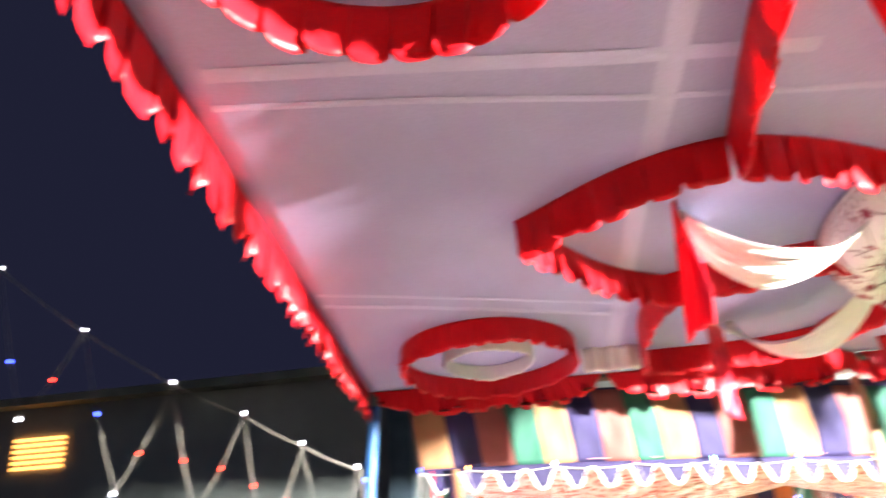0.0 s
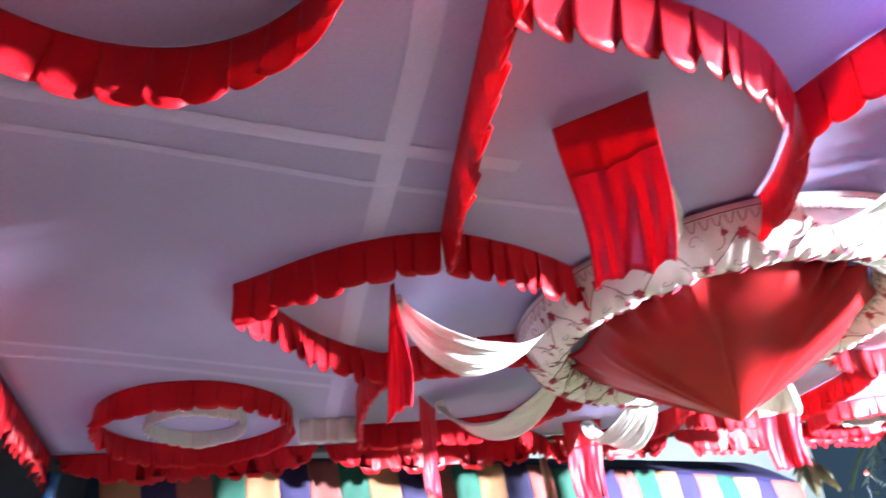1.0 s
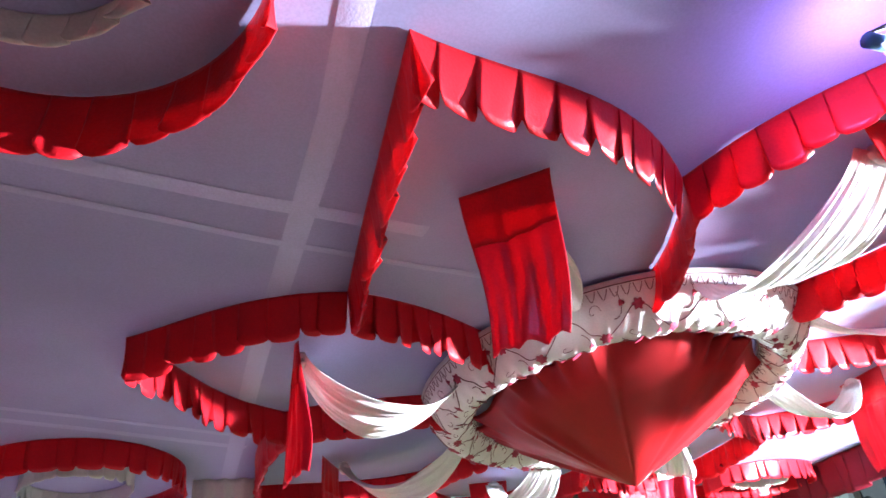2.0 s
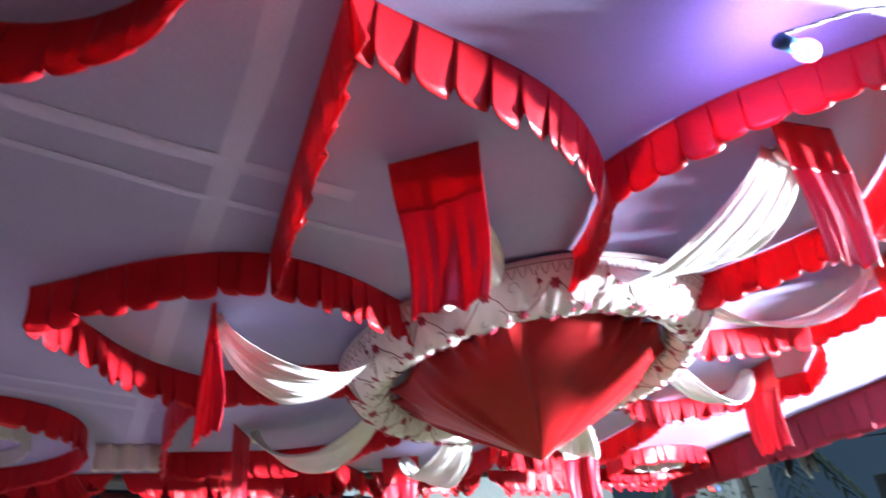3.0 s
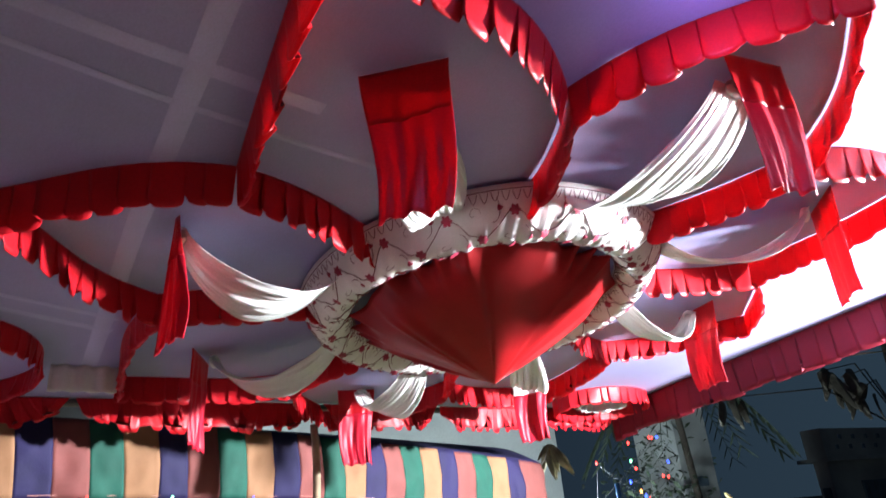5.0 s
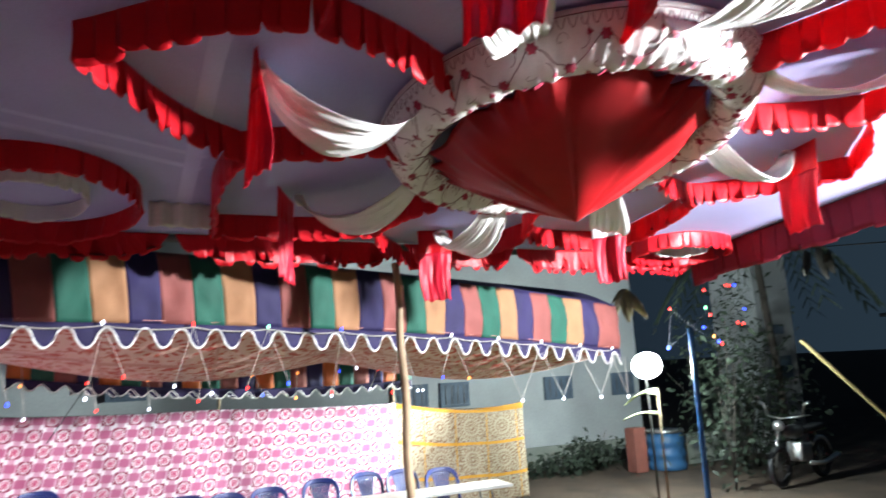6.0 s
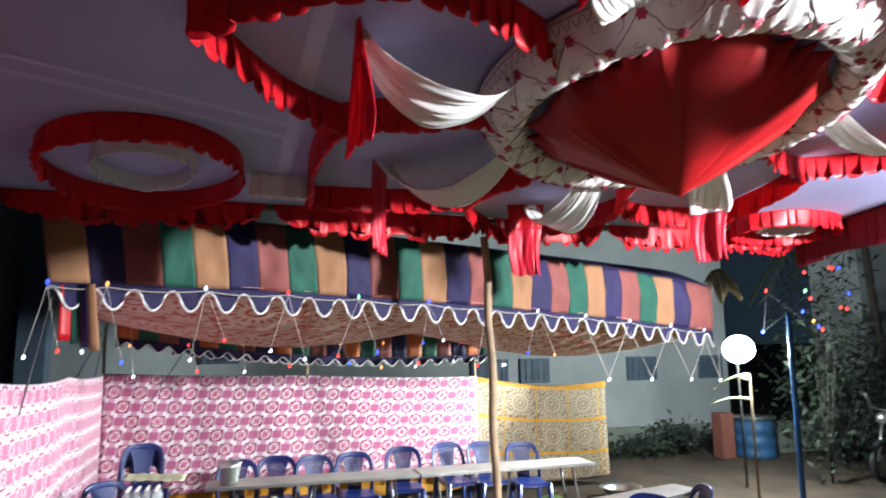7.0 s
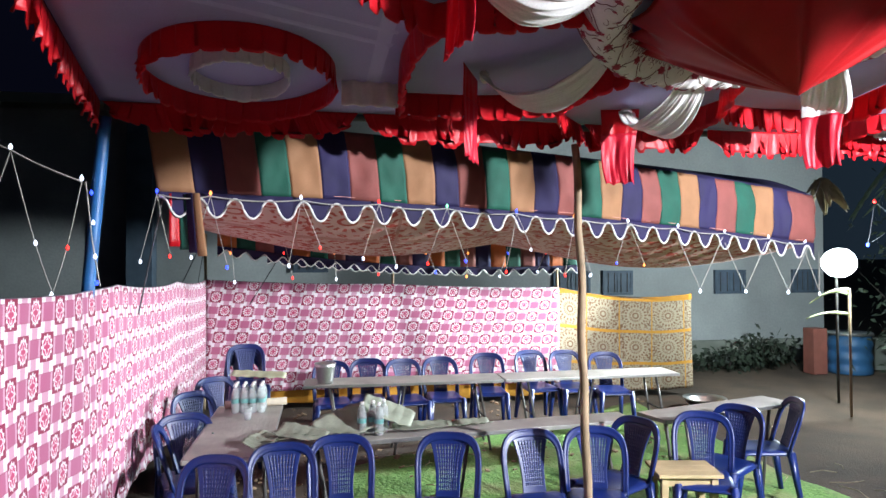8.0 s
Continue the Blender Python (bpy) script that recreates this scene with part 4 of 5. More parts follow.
# ---- lamps ----
flood = thing("flood_lamp", "blazing white flood lamp on a post", "lamp")
# oversized ellipsoid: lens glare round the lamp is built into its shape
head = part("bulb", grid(lambda u, v: FLOOD + Vector((0.25 * math.cos(2 * math.pi * u) * math.sin(math.pi * v), 0.12 * math.sin(2 * math.pi * u) * math.sin(math.pi * v), 0.19 * math.cos(math.pi * v))), 24, 12, closed=True), M_LAMP, flood, "glowing white lamp drawn with its glare")
head.visible_shadow = False
part("post", tube(bmesh.new(), [(FLOOD.x + 0.32, FLOOD.y + 0.42, 0.0), (FLOOD.x + 0.30, FLOOD.y + 0.42, FLOOD.z + 0.1), (FLOOD.x, FLOOD.y + 0.1, FLOOD.z + 0.1)], 0.018, 8), M_LEG, flood)


# ---- festoon lights ----
def bulb_mesh(scale=1.0):
    return grid(lambda u, v: (0.011 * scale * math.cos(2 * math.pi * u) * math.sin(math.pi * min(1, v * 0.9 + 0.1)) * (1 - 0.35 * v),
                              0.011 * scale * math.sin(2 * math.pi * u) * math.sin(math.pi * min(1, v * 0.9 + 0.1)) * (1 - 0.35 * v),
                              0.03 * scale * (v - 0.5)), 10, 6, closed=True)


bulb_data = {}


def bulb(parent, place, colour, scale=1.0):
    key = (colour, scale)
    if key not in bulb_data:
        ob = part("bulb", bulb_mesh(scale), BULBS[colour], parent, "glowing " + colour + " bulb")
        bulb_data[key] = ob.data
    else:
        ob = new("bulb", bulb_data[key])
        ob.parent = parent
    ob.location = place
    return ob


def wire(parent, pts, r=0.003, sag=0.0, material=None, steps=14):
    """A slack wire through points, drooping between them."""
    line = []
    for a, b in zip(pts, pts[1:]):
        a, b = Vector(a), Vector(b)
        for k in range(steps):
            t = k / steps
            line.append(a.lerp(b, t) + Vector((0, 0, -sag * 4 * t * (1 - t))))
    line.append(Vector(pts[-1]))
    return part("wire", tube(bmesh.new(), line, r, 5), material or M_WIRE, parent)


COLOURS = ("white", "blue", "red", "amber", "green")
side_string = thing("light_string", "festoon light string tied to the blue pole with looped drops", "light string")
spine = [(-4.6, 4.0, 4.75), (-3.66, 4.0, 4.02), (-2.87, 4.0, 3.46), (-2.15, 4.0, 3.03), (-1.64, 4.0, 2.79), (-1.25, 4.0, 2.58), (-0.90, 4.0, 2.42)]
wire(side_string, spine, 0.005, 0.01)
rl = random.Random(4)
for (x, y, z), (x2, y2, z2) in zip(spine, spine[1:]):
    bulb(side_string, (x2, y2, z2 + 0.02), "white", 1.1)
    low = Vector((0.5 * (x + x2) + rl.uniform(-0.05, 0.05), y - 0.02, min(z, z2) - rl.uniform(0.50, 0.66)))
    for top in (Vector((x, y, z)), Vector((x2, y2, z2))):
        mid = top.lerp(low, rl.uniform(0.45, 0.6)) + Vector((0, 0, -0.05))
        wire(side_string, [top, mid, low], 0.0026, 0.01)
        bulb(side_string, mid + Vector((0.008, -0.012, 0)), rl.choice(("blue", "white", "red", "blue")), 1.0)
    bulb(side_string, low + Vector((0, -0.012, -0.012)), rl.choice(("white", "white", "green")), 1.2)
wire(side_string, [(-0.88, 4.0, 2.42), (-0.84, 3.98, 2.1), (-0.80, 3.98, 1.86)], 0.004)
for z in (2.36, 2.2, 2.02, 1.88):
    bulb(side_string, (-0.82 - 0.06 * (z - 2), 3.97, z), rl.choice(("white", "blue", "amber")), 1.0)

hem_string = thing("light_string", "coloured festoon lights draped along the scalloped canopy hem", "light string")
knots = [0.0, 0.055, 0.155, 0.25, 0.34, 0.44, 0.53, 0.62, 0.71, 0.80, 0.89, 0.97]
wire(hem_string, [front(u, stripe_low(u) - 0.02, 0.05) for u in knots], 0.004, 0.02)
for i, u in enumerate(knots):
    p = front(u, stripe_low(u) - 0.02, 0.055)
    bulb(hem_string, p + Vector((0, 0, 0.02)), COLOURS[(i * 2 + 1) % 5] if i < 8 else "white", 1.0)
    if i < 8:
        for side in (-1, 1):
            q = p + Vector((side * rl.uniform(0.07, 0.15), 0.0, -rl.uniform(0.24, 0.42)))
            wire(hem_string, [p, p.lerp(q, 0.5) + Vector((-side * 0.01, 0, 0.03)), q], 0.0021)
            bulb(hem_string, q - Vector((0, 0, 0.015)), rl.choice(("white", "blue", "red", "green", "amber", "white")), 0.95)
    else:
        v = front(min(1.0, u + 0.04), stripe_low(u) - 0.52 + 0.25 * (u - 0.7), 0.06)
        w = front(min(1.0, u + 0.085), stripe_low(u) - 0.09, 0.06)
        wire(hem_string, [p - Vector((0, 0, 0.08)), v, w], 0.0035)
        bulb(hem_string, v - Vector((0, 0, 0.015)), "white", 1.2)

rear_string = thing("light_string", "small coloured lights under the dark canopy lining", "light string")
for i in range(9):
    x, y = -0.5 + 0.46 * i, 6.4 + 0.12 * i
    top = (x, y, 2.24 - 0.02 * i)
    low = (x + rl.uniform(-0.1, 0.1), y, 1.86 + rl.uniform(-0.06, 0.08))
    wire(rear_string, [top, low], 0.003, 0.02)
    bulb(rear_string, (low[0], y, low[2] - 0.012), rl.choice(("amber", "white", "red", "blue", "white")), 1.2)
    bulb(rear_string, (x, y - 0.01, 2.06), rl.choice(("amber", "red", "blue")), 1.0)

ceiling_bulbs = thing("ceiling_bulbs", "two round bulbs on a twisted cable at a petal tip", "light bulb")
M_TINTED = glow("tinted_bulb", (0.9, 0.32, 0.42), 0.9)
for c, r in ((TINTED, 0.027), (Vector((2.32, 0.64, 3.30)), 0.018)):
    g = part("bulb", grid(lambda u, v: c + r * Vector((1.35 * math.sin(math.pi * v) * math.cos(2 * math.pi * u), math.sin(math.pi * v) * math.sin(2 * math.pi * u), math.cos(math.pi * v))), 18, 10, closed=True), M_TINTED, ceiling_bulbs, "glowing pinkish bulb")
    g.visible_shadow = False
part("holder", tube(bmesh.new(), [TINTED + Vector((-0.09, 0.0, 0.0)), TINTED + Vector((-0.04, 0.0, 0.0))], 0.017, 10), M_BLUE, ceiling_bulbs, "blue bulb holder")
cable = [TINTED + Vector((-0.08, 0, 0.02)), over(2.1, 0.64, 0.05), Vector((2.30, 0.64, 3.33)), Vector((2.40, 0.65, 3.28)), Vector((2.56, 0.67, 3.24)), Vector((2.66, 0.71, 3.16)), Vector((2.78, 0.76, 3.08)), Vector((3.1, 0.75, 2.95)), Vector((4.2, 0.60, 2.80)), SIDE + Vector((0, 0, 0.12))]
smooth_cable = spline(cable, 16)
for ph in (0.0, math.pi):
    tw = [p + 0.0032 * Vector((0, math.cos(i * 0.9 + ph), math.sin(i * 0.9 + ph))) for i, p in enumerate(smooth_cable)]
    part("cable", tube(bmesh.new(), tw, 0.003, 5), M_DARKWIRE, ceiling_bulbs)

side_lamp = thing("side_lamp", "bright white lamp hung under the canopy edge", "lamp")
sl = part("bulb", grid(lambda u, v: SIDE + 0.06 * Vector((math.cos(2 * math.pi * u) * math.sin(math.pi * v), math.sin(2 * math.pi * u) * math.sin(math.pi * v), math.cos(math.pi * v))), 16, 10, closed=True), M_SIDELAMP, side_lamp)
sl.visible_shadow = False
part("cord", tube(bmesh.new(), [SIDE + Vector((0, 0, 0.06)), over(right_x(SIDE.y), SIDE.y)], 0.006, 6), M_DARKWIRE, side_lamp)


# ---- table clutter ----
M_BOTTLE, nt_b, b_b = nodes_of("clear_plastic", 0.12)
b_b.inputs["Base Color"].default_value = (0.85, 0.9, 0.9, 1)
b_b.inputs["Transmission Weight"].default_value = 0.75
b_b.inputs["IOR"].default_value = 1.2
M_LABEL = plain("bottle_label", (0.13, 0.33, 0.31), 0.8, 0.5, 20, 90)


def bottle_model():
    ob = thing("water_bottle", "clear plastic water bottle with a teal label", "bottle", group="water bottles on the table")
    prof = [(0.0, 0.0), (0.030, 0.002), (0.033, 0.02), (0.031, 0.06), (0.033, 0.10), (0.033, 0.15), (0.026, 0.185), (0.013, 0.205), (0.012, 0.215)]
    part("body", grid(lambda u, v: (lambda q: (q[0] * math.cos(2 * math.pi * u), q[0] * math.sin(2 * math.pi * u), q[1]))(prof[min(8, int(round(v * 8)))]), 14, 8, closed=True), M_BOTTLE, ob)
    part("label", grid(lambda u, v: (0.0338 * math.cos(2 * math.pi * u), 0.0338 * math.sin(2 * math.pi * u), 0.085 + 0.032 * v), 14, 1, closed=True), M_LABEL, ob, "teal label band")
    part("cap", tube(bmesh.new(), [(0, 0, 0.213), (0, 0, 0.232)], 0.0145, 10), M_PIPE, ob, "white cap")
    return ob


bottle = bottle_model()
spots = [(-0.37 + 0.068 * (i % 4), 5.80 + 0.07 * (i // 4)) for i in range(12)] + [(0.70, 5.00), (0.78, 5.03), (0.62, 4.97), (0.74, 4.93)]
bottle.matrix_basis = pose(spots[0][0], spots[0][1], 0.752)
for x, y in spots[1:]:
    copy_thing(bottle, pose(x, y, 0.752, 0, 0, x * 300))

cup = thing("plastic_cup", "clear tapered plastic cup by the bottles", "cup")
part("wall", grid(lambda u, v: (-0.24 + (0.022 + 0.012 * v) * math.cos(2 * math.pi * u), 5.56 + (0.022 + 0.012 * v) * math.sin(2 * math.pi * u), 0.752 + 0.10 * v), 16, 4, closed=True), M_BOTTLE, cup, thick=0.0015)

bucket = thing("steel_bucket", "stainless steel bucket with a ladle in it", "bucket")
part("wall", grid(lambda u, v: (0.33 + (0.075 + 0.03 * v) * math.cos(2 * math.pi * u), 7.0 + (0.075 + 0.03 * v) * math.sin(2 * math.pi * u), 0.752 + 0.20 * v), 28, 6, closed=True), M_STEEL, bucket, thick=0.002)
part("rim", tube(bmesh.new(), [(0.33 + 0.106 * math.cos(q), 7.0 + 0.106 * math.sin(q), 0.952) for q in (2 * math.pi * k / 28 for k in range(29))], 0.005, 6), M_STEEL, bucket)
part("base", tube(bmesh.new(), [(0.33, 7.0, 0.752), (0.33, 7.0, 0.757)], 0.074, 24), M_STEEL, bucket)
part("ladle", tube(bmesh.new(), [(0.30, 7.0, 0.78), (0.42, 6.97, 1.01)], 0.006, 6), M_STEEL, bucket)


def leaf_sheet(name, label, place, size, turn, curl=0.03, tilt=(0, 0), material=None, seed=0.0, category="leaf plate"):
    ob = thing(name, label, category)
    ob.matrix_basis = pose(*place, tilt[0], tilt[1], turn)

    def fn(u, v):
        x, y = size[0] * (u - 0.5), size[1] * (v - 0.5) * (1 - 0.25 * abs(2 * u - 1) ** 3)
        return (x, y, curl * (abs(2 * v - 1) ** 2) + curl * 0.6 * noise.noise((u * 3, v * 3, seed)) + 0.004 * math.sin(u * 30) + curl)
    part("sheet", grid(fn, 16, 10), material or M_PLATE, ob, thick=0.002)
    return ob


for i, (x, y, z, sx, sy, turn, tx, ty) in enumerate((
        (0.52, 5.04, 0.80, 0.46, 0.32, 20, 24, -14), (0.80, 5.08, 0.86, 0.40, 0.30, -12, 12, 20), (0.62, 4.98, 0.752, 0.42, 0.26, 8, 0, 0),
        (0.10, 4.94, 0.752, 0.40, 0.24, 30, 0, 0), (0.20, 4.88, 0.775, 0.36, 0.20, -24, 12, 6), (-0.05, 4.86, 0.752, 0.34, 0.2, 70, 4, 0),
        (1.05, 5.02, 0.752, 0.42, 0.22, 6, 0, 0), (1.42, 5.06, 0.752, 0.34, 0.16, 12, 0, 0), (0.34, 4.95, 0.752, 0.36, 0.22, -8, 0, 4))):
    leaf_sheet("leaf_plate", "pale green leaf plate lying on the table", (x, y, z), (sx, sy), turn, 0.02, (tx, ty), seed=i * 2.3)
leaf_sheet("paper_sheet", "yellowish folded paper sheet over the table", (-0.22, 6.05, 0.985), (0.46, 0.22), -6, 0.02, (4, 3), plain("cream_paper", (0.55, 0.58, 0.38), 0.8, 0.8, 6, 80), 4.0, "paper")
roll = part("paper_roll", tube(bmesh.new(), [(-0.48, 5.98, 0.785), (0.02, 6.06, 0.785)], 0.032, 14), plain("kraft_paper", (0.48, 0.40, 0.30), 0.8, 0.8, 10, 80))
tagged(roll, "rolled cream paper lying behind the bottles", "paper roll")
bag = thing("plastic_bag", "crumpled clear plastic bag hanging off the table", "bag")
part("sheet", grid(lambda u, v: (-0.62 + 0.32 * u, 5.05 + 0.25 * v, 0.72 - 0.12 * abs(2 * v - 1) + 0.07 * noise.noise((u * 6, v * 6, 2)) + 0.03 * noise.noise((u * 17, v * 17, 5))), 26, 22), M_BOTTLE, bag, thick=0.001)

basin = thing("steel_basin", "wide shallow steel basin on the ground", "basin")
part("bowl", grid(lambda u, v: (5.29 + (0.14 + 0.14 * v) * math.cos(2 * math.pi * u), 8.40 + (0.14 + 0.14 * v) * math.sin(2 * math.pi * u), 0.01 + 0.13 * v ** 1.5), 28, 5, closed=True), M_STEEL, basin, thick=0.003)
part("bottom", tube(bmesh.new(), [(5.29, 8.40, 0.004), (5.29, 8.40, 0.012)], 0.14, 24), M_STEEL, basin)

# litter on the soil by the far table
rg = random.Random(8)
litter = bmesh.new()
for i in range(420):
    x, y = rg.uniform(-0.8, 4.6), rg.uniform(6.2, 9.2)
    if rg.random() < 0.35:
        x, y = rg.uniform(-0.9, 0.4), rg.uniform(3.8, 7.0)
    s = rg.uniform(0.012, 0.06)
    box(litter, (s, s * rg.uniform(0.3, 1.0), s * 0.25), (x, y, 0.03 + s * 0.1), (rg.uniform(-20, 20), rg.uniform(-20, 20), rg.uniform(0, 180)))
tagged(part("litter", litter, plain("litter", (0.32, 0.22, 0.13), 0.4, 0.9, 9, 50), smooth=False), "scattered dry leaves and scraps on soil", "litter", kind="stuff")
twigs = bmesh.new()
for i in range(60):
    x, y, a = rg.uniform(-0.6, 5.2), rg.uniform(3.6, 7.8), rg.uniform(0, 6.3)
    L = rg.uniform(0.08, 0.35)
    tube(twigs, [(x, y, 0.05), (x + 0.5 * L * math.cos(a), y + 0.5 * L * math.sin(a), 0.058), (x + L * math.cos(a + 0.3), y + L * math.sin(a + 0.3), 0.05)], 0.004, 4)
tagged(part("straw", twigs, M_DRYLEAF), "dry straw and twigs strewn on the matting", "straw", kind="stuff")


# ---- the dark yard beyond ----
def leaf_cluster(bm, centre, spread, count, size, rnd, droop=0.3):
    for i in range(count):
        p = Vector(centre) + Vector((rnd.gauss(0, spread[0]), rnd.gauss(0, spread[1]), rnd.gauss(0, spread[2])))
        a, b = rnd.uniform(0, 6.28), rnd.uniform(-1.0, 0.5)
        d = Vector((math.cos(a) * math.cos(b), math.sin(a) * math.cos(b), math.sin(b) - droop)).normalized()
        n = d.orthogonal().normalized()
        L, w = size * rnd.uniform(0.6, 1.4), size * rnd.uniform(0.18, 0.3)
        v = [bm.verts.new(q) for q in (p, p + d * L * 0.5 + n * w, p + d * L + Vector((0, 0, -0.2 * L)), p + d * L * 0.5 - n * w)]
        bm.faces.new(v)


def bush(place, spread, count, label):
    rnd = random.Random(int(place[0] * 100))
    ob = thing("bush", label, "bush")
    for i in range(7):
        tip = (place[0] + rnd.gauss(0, spread[0]), place[1] + rnd.gauss(0, spread[1]), place[2] + abs(rnd.gauss(0, spread[2])))
        part("stem", tube(bmesh.new(), [(place[0], place[1], 0), ((place[0] + tip[0]) / 2, (place[1] + tip[1]) / 2, tip[2] * 0.6), tip], 0.016, 5, 0.005), M_BARK, ob)
    lv = bmesh.new()
    leaf_cluster(lv, place, spread, count, 0.13, rnd)
    part("foliage", lv, M_LEAF, ob)


bush((7.4, 11.2, 0.2), (0.55, 0.2, 0.10), 420, "low dark bush against the plinth")
bush((8.2, 11.2, 0.32), (0.3, 0.2, 0.14), 380, "low dark bush against the plinth")
bush((6.4, 11.4, 0.12), (0.4, 0.15, 0.07), 200, "low dark bush against the plinth")
bush((10.6, 9.6, 1.0), (0.5, 0.5, 0.55), 900, "tall dark shrub behind the parked motorbike")
bush((10.2, 9.5, 1.5), (0.6, 0.35, 0.9), 1300, "dark leafy tree mass at the garden edge")
bush((8.6, 8.2, 1.5), (0.22, 0.22, 0.85), 260, "thin leafy shrub wrapped with coloured lights")

led = thing("light_string", "red and blue fairy lights strung through a shrub", "light string")
spots = [(8.23, 3.03), (8.69, 3.11), (8.86, 3.11), (8.22, 2.76), (8.30, 2.65), (9.01, 2.73), (8.14, 2.46), (8.84, 2.52), (8.32, 2.32), (8.47, 2.20), (7.53, 2.75), (7.42, 2.17), (8.75, 3.1), (8.95, 2.5), (8.40, 2.24)]
for i, (x, z) in enumerate(spots):
    bulb(led, (x, 8.0, z), ("red", "red", "blue", "green", "red", "blue", "blue", "red", "amber", "red", "red", "blue", "red", "red", "blue")[i], 2.0)
for a, b in zip(spots, spots[1:]):
    wire(led, [(a[0], 8.0, a[1]), (b[0], 8.0, b[1])], 0.003, 0.05, M_DARKWIRE, 6)

# palm with drooping fronds
palm = thing("palm_tree", "palm tree with drooping dark fronds", "tree")
part("trunk", tube(bmesh.new(), [(11.2, 9.4, 0), (11.15, 9.4, 1.6), (11.0, 9.4, 3.6), (10.95, 9.4, 4.3)], 0.08, 10, 0.06), M_BARK, palm)
rp = random.Random(21)
for i in range(9):
    a = 2 * math.pi * i / 9 + 0.2
    fr = bmesh.new()
    L = 2.3
    spine2 = [Vector((10.95 + math.cos(a) * L * t * 0.8, 9.4 + math.sin(a) * L * t * 0.8, 4.3 + 0.7 * t - 2.1 * t * t)) for t in (k / 16 for k in range(17))]
    tube(fr, spine2, 0.018, 5, 0.005)
    for k in range(2, 17):
        p = spine2[k]
        side = Vector((-math.sin(a), math.cos(a), 0))
        for s in (-1, 1):
            d = (side * s * 0.55 + Vector((math.cos(a) * 0.35, math.sin(a) * 0.35, -0.65))).normalized()
            w = Vector((math.cos(a), math.sin(a), 0)) * 0.025
            q = p + d * (0.55 - 0.012 * k)
            fr.faces.new([fr.verts.new(v) for v in (p - w, p + w, p.lerp(q, 0.6) + w, q, p.lerp(q, 0.6) - w)])
    part("frond", fr, M_LEAF, palm)

def broad_leaf(base, d, length, width, droop=0.10, bend=0.2):
    """One wide dry leaf, folded along its rib and bent at the tip."""
    lf = bmesh.new()
    n = d.cross(Vector((0, 1, 0.2))).normalized()
    prev = None
    for k in range(8):
        t = k / 7
        c = base + d * length * t + Vector((bend * length * t * t * 0.4, 0, -droop * t * t))
        ww = width * math.sin(math.pi * min(0.97, 0.12 + 0.85 * t)) * (1 + 0.15 * math.sin(9 * t))
        pair = (lf.verts.new(c - n * ww), lf.verts.new(c + Vector((0, -0.25 * width, 0))), lf.verts.new(c + n * ww))
        if prev:
            lf.faces.new((prev[0], prev[1], pair[1], pair[0]))
            lf.faces.new((prev[1], prev[2], pair[2], pair[1]))
        prev = pair
    return lf


dry = thing("dry_leaf_bunch", "bunch of dry pale leaves tied at the canopy end", "dry leaves")
rd = random.Random(6)
for i in range(11):
    base = Vector((5.60 + rd.uniform(-0.1, 0.1), 6.6, 2.80 + rd.uniform(-0.05, 0.05)))
    a = rd.uniform(-2.9, -0.2)
    d = Vector((math.cos(a), rd.uniform(-0.4, 0.4), math.sin(a) * 0.7)).normalized()
    part("leaf", broad_leaf(base, d, rd.uniform(0.2, 0.36), rd.uniform(0.03, 0.06)), M_DRYLEAF, dry, thick=0.002)
wire(dry, [(5.60, 6.6, 2.83), (4.72, 5.60, 2.55)], 0.004, 0.02)
grass = thing("lit_blades", "long pale leaf blades lit by the flood lamp", "plant")
for (x0, z0), (x1, z1) in (((6.80, 1.60), (6.25, 1.43)), ((6.80, 1.54), (6.35, 1.50)), ((6.82, 1.28), (6.20, 1.24))):
    bl = bmesh.new()
    prev = None
    for k in range(9):
        t = k / 8
        c = Vector((x0 + (x1 - x0) * t, 7.62, z0 + (z1 - z0) * t + 0.05 * math.sin(math.pi * t)))
        w = 0.022 * (1 - t) + 0.003
        pair = (bl.verts.new(c - Vector((0, 0.01, w))), bl.verts.new(c + Vector((0, 0.01, w))))
        if prev:
            bl.faces.new((prev[0], prev[1], pair[1], pair[0]))
        prev = pair
    part("blade", bl, plain("blade_green", (0.42, 0.46, 0.20), 0.8, 0.6, 9, 60, trans=0.2), grass, thick=0.002)
part("stem", tube(bmesh.new(), [(6.82, 7.62, 0), (6.81, 7.62, 1.62)], 0.018, 6), M_POLE, grass)

# lean-to with red post and blue drum
post = tagged(wall_box("brick_post", 8.50, 8.76, 10.4, 10.66, 0, 0.78, M_BRICK), "low red painted brick post in the yard", "post")
drum = thing("blue_drum", "blue plastic water drum with ribs and a lid", "drum")
part("body", grid(lambda u, v: (9.28 + (0.34 + 0.012 * math.sin(v * 19)) * math.cos(2 * math.pi * u), 10.5 + (0.34 + 0.012 * math.sin(v * 19)) * math.sin(2 * math.pi * u), 0.66 * v), 32, 24, closed=True), M_DRUM, drum)
part("lid", tube(bmesh.new(), [(9.28, 10.5, 0.66), (9.28, 10.5, 0.70)], 0.36, 28), M_STEEL, drum, "pale metal lid")
tagged(wall_box("low_wall", 9.7, 11.4, 10.6, 10.8, 0, 0.55, M_BAND), "low grey garden wall", "wall")
shed = thing("white_tower", "narrow white rendered stair tower with dark openings", "building")
wall_box("wall", 11.9, 12.9, 10.4, 11.6, 0.0, 4.2, M_WALL, shed)
wall_box("opening", 12.1, 12.7, 10.375, 10.397, 1.45, 1.95, M_SHUT, shed)
wall_box("opening", 12.1, 12.6, 10.375, 10.397, 2.4, 2.6, M_SHUT, shed)

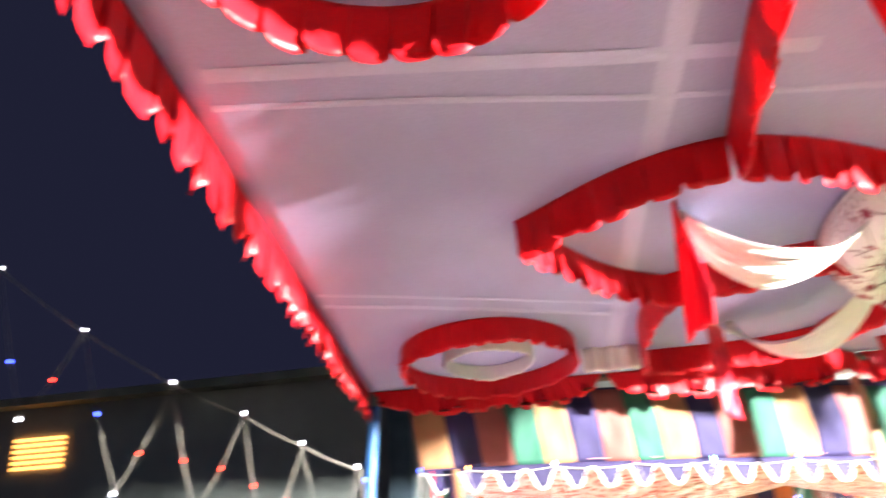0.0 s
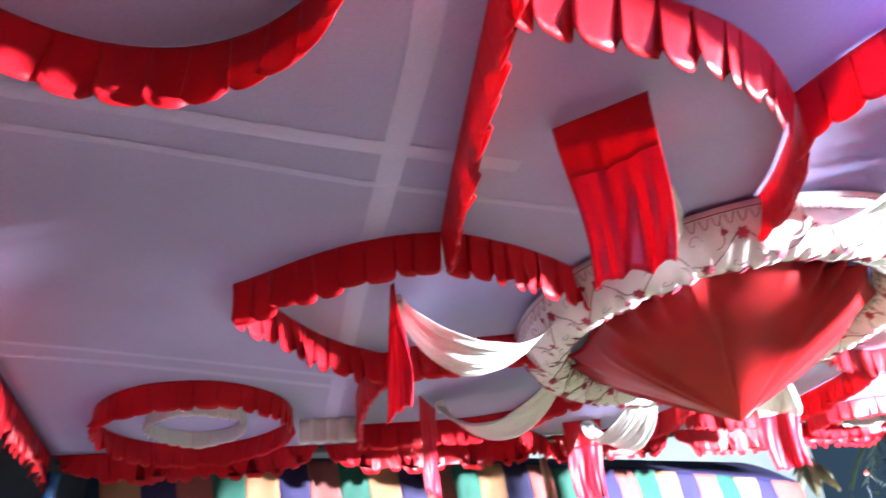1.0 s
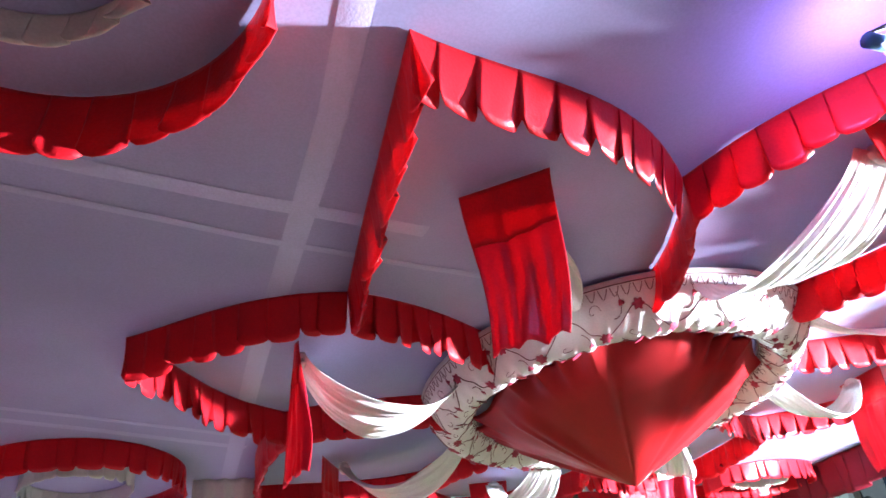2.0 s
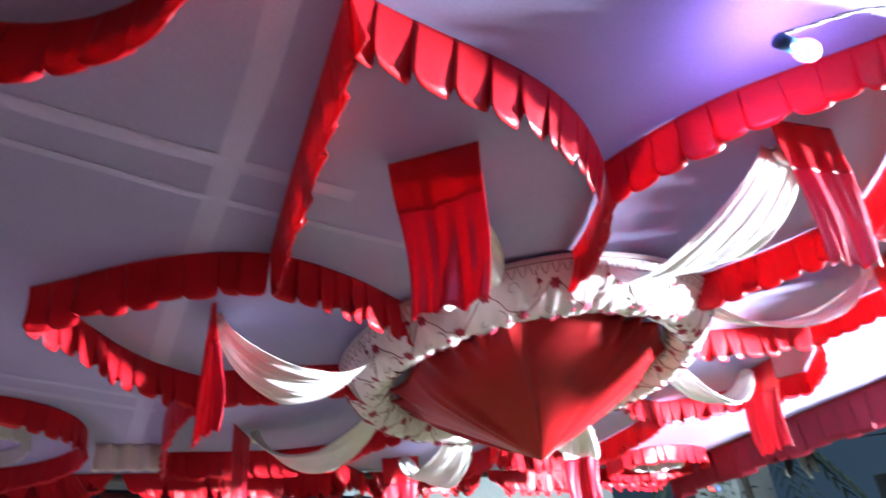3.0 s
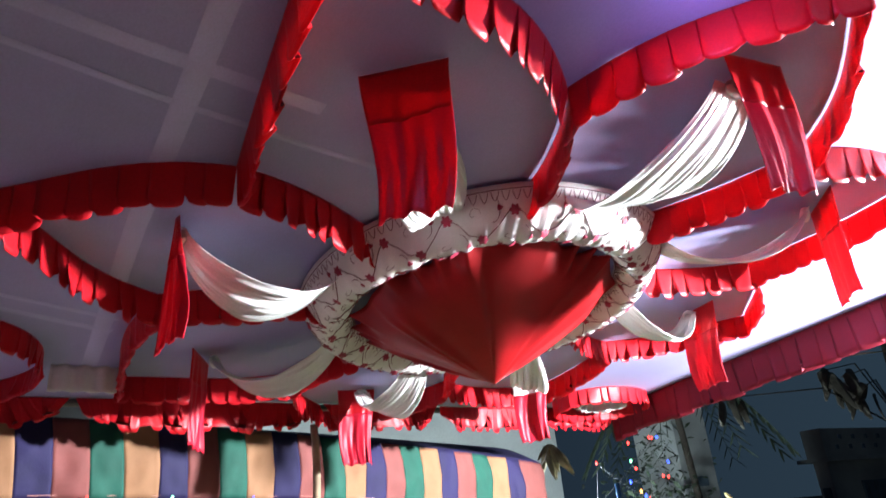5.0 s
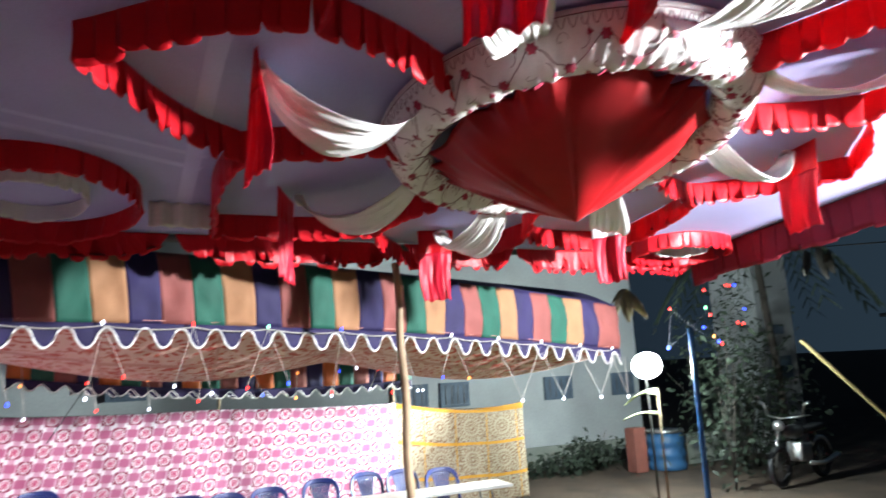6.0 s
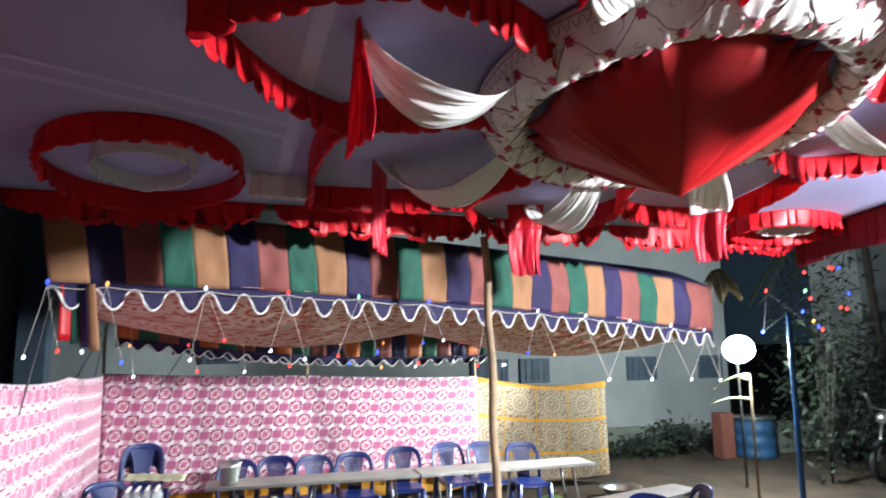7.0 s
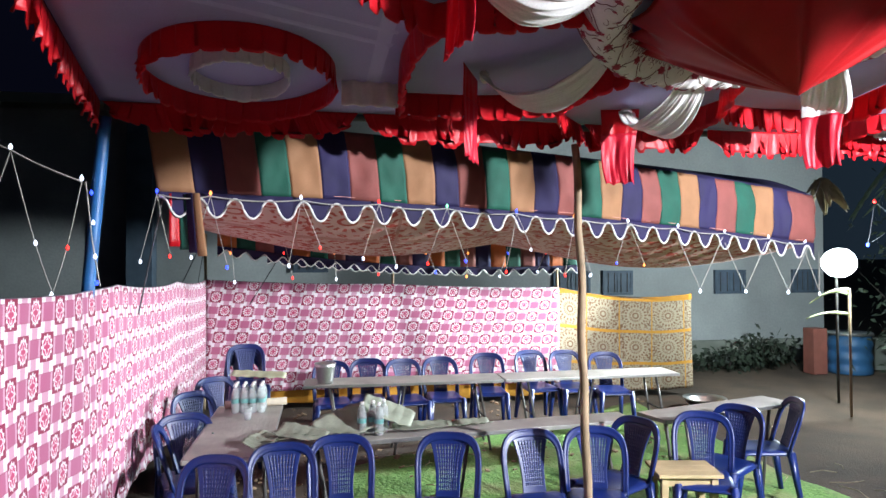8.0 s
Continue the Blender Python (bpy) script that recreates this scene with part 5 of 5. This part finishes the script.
# motorbike
bike = thing("motorbike", "parked motorbike with chrome handlebar glinting in the dark", "motorbike")
bike.matrix_basis = pose(9.9, 8.1, 0, 0, 0, 12)
M_BLACK = plain("black_rubber", (0.02, 0.02, 0.022), 0.7, 0.6, 8, 60)
for x in (-0.62, 0.62):
    wheel = part("wheel", tube(bmesh.new(), [(x + 0.26 * math.cos(q), 0, 0.30 + 0.26 * math.sin(q)) for q in (2 * math.pi * k / 28 for k in range(29))], 0.045, 8), M_BLACK, bike, "black tyre")
    sp = bmesh.new()
    for k in range(8):
        q = math.pi * k / 8
        tube(sp, [(x - 0.24 * math.cos(q), 0, 0.30 - 0.24 * math.sin(q)), (x + 0.24 * math.cos(q), 0, 0.30 + 0.24 * math.sin(q))], 0.005, 4)
    part("spokes", sp, M_STEEL, wheel)
part("tank", grid(lambda u, v: (-0.12 + 0.27 * math.cos(math.pi * v), 0.12 * math.sin(math.pi * v) * math.cos(2 * math.pi * u), 0.78 + 0.11 * math.sin(math.pi * v) * math.sin(2 * math.pi * u)), 16, 10, closed=True), M_TRUSS, bike)
part("seat", box(bmesh.new(), (0.62, 0.22, 0.09), (0.38, 0, 0.79), (0, -4, 0), 0.03), M_BLACK, bike)
part("engine", box(bmesh.new(), (0.34, 0.24, 0.30), (0, 0, 0.46), (0, 8, 0), 0.04), M_STEEL, bike)
part("fork", tube(bmesh.new(), [(-0.62, 0.06, 0.30), (-0.38, 0.06, 0.98)], 0.02, 8), M_STEEL, bike)
part("handlebar", tube(bmesh.new(), [(-0.22, -0.36, 1.05), (-0.36, -0.22, 1.03), (-0.40, 0, 1.0), (-0.36, 0.22, 1.03), (-0.22, 0.36, 1.05)], 0.014, 8), M_STEEL, bike)
part("exhaust", tube(bmesh.new(), [(0.0, -0.14, 0.30), (0.4, -0.15, 0.26), (0.85, -0.16, 0.34)], 0.035, 8, 0.045), M_STEEL, bike)
part("headlamp", grid(lambda u, v: (-0.52 + 0.07 * math.cos(math.pi * v), 0.09 * math.sin(math.pi * v) * math.cos(2 * math.pi * u), 0.90 + 0.09 * math.sin(math.pi * v) * math.sin(2 * math.pi * u)), 14, 8, closed=True), M_STEEL, bike)
part("mudguard", tube(bmesh.new(), [(0.62 + 0.33 * math.cos(q), 0, 0.30 + 0.33 * math.sin(q)) for q in (0.2 + 2.2 * k / 10 for k in range(11))], 0.035, 6), M_STEEL, bike)
for sy in (-1, 1):
    part("mirror", tube(bmesh.new(), [(-0.30, sy * 0.28, 1.05), (-0.30, sy * 0.33, 1.22), (-0.30, sy * 0.41, 1.25)], 0.012, 6, 0.03), M_STEEL, bike)

# ropes
guy = thing("guy_rope", "thin pale rope stretched out from the canopy edge", "rope")
part("rope", tube(bmesh.new(), [(4.95, 4.62, 2.98), (6.45, 4.75, 3.32), (8.75, 4.75, 3.59), (12.5, 4.75, 4.0)], 0.008, 6), M_ROPE, guy)
slant = part("slanting_bamboo", tube(bmesh.new(), [(8.95, 7.0, 2.17), (10.46, 7.0, 1.02), (11.7, 7.0, 0.0)], 0.028, 8), M_ROPE)
tagged(slant, "pale bamboo prop leaning on the ground", "bamboo prop")
guys = thing("guy_rope", "thin dark guy ropes behind the cloth screen", "rope")
for a, b in (((-1.28, 9.36, 2.3), (-2.4, 9.6, 0.0)), ((-1.28, 9.36, 2.2), (-2.0, 11.2, 0.0)), ((-0.55, 4.42, 2.6), (-1.6, 6.5, 0.0)), ((-0.2, 9.2, 2.2), (-0.7, 9.35, 1.4))):
    part("rope", tube(bmesh.new(), [a, b], 0.006, 5), M_DARKWIRE, guys)
lit = thing("lit_window", "orange lit slatted window high on the wall", "window")
M_AMBER = glow("amber_slat", (1.0, 0.42, 0.10), 0.5)
for k in range(6):
    part("slat", box(bmesh.new(), (1.15, 0.03, 0.06), (-10.3, 11.97, 3.32 + 0.11 * k)), M_AMBER, lit, smooth=False)


# thin tree at the yard's edge with broad withered leaves
yard_tree = thing("yard_tree", "thin tree with broad withered leaves at the yard edge", "tree")
part("trunk", tube(bmesh.new(), [(14.9, 7.3, 0), (14.75, 7.3, 1.8), (14.95, 7.3, 3.6), (15.1, 7.3, 5.4)], 0.11, 9, 0.06), M_BARK, yard_tree)
rt = random.Random(15)
for lx, lz, count in ((12.45, 4.05, 6), (13.0, 3.95, 7), (13.5, 3.75, 6), (15.2, 4.1, 8), (14.9, 3.3, 8), (14.6, 2.6, 7), (15.6, 3.6, 6), (9.95, 3.55, 3)):
    part("limb", tube(bmesh.new(), [(14.9, 7.3, min(lz, 3.0)), ((14.9 + lx) / 2, 7.25, lz + 0.25), (lx, 7.2, lz + 0.05)], 0.022, 6, 0.008), M_BARK, yard_tree)
    for i in range(count):
        base = Vector((lx + rt.gauss(0, 0.12), 7.2 + rt.gauss(0, 0.1), lz + rt.gauss(0, 0.06)))
        d = Vector((rt.uniform(-0.8, 0.9), rt.uniform(-0.4, 0.4), -rt.uniform(0.35, 1.1))).normalized()
        part("leaf", broad_leaf(base, d, rt.uniform(0.30, 0.55), rt.uniform(0.09, 0.19), 0.10, rt.uniform(-1.2, 1.2)), M_DULLLEAF, yard_tree, smooth=False, thick=0.003)
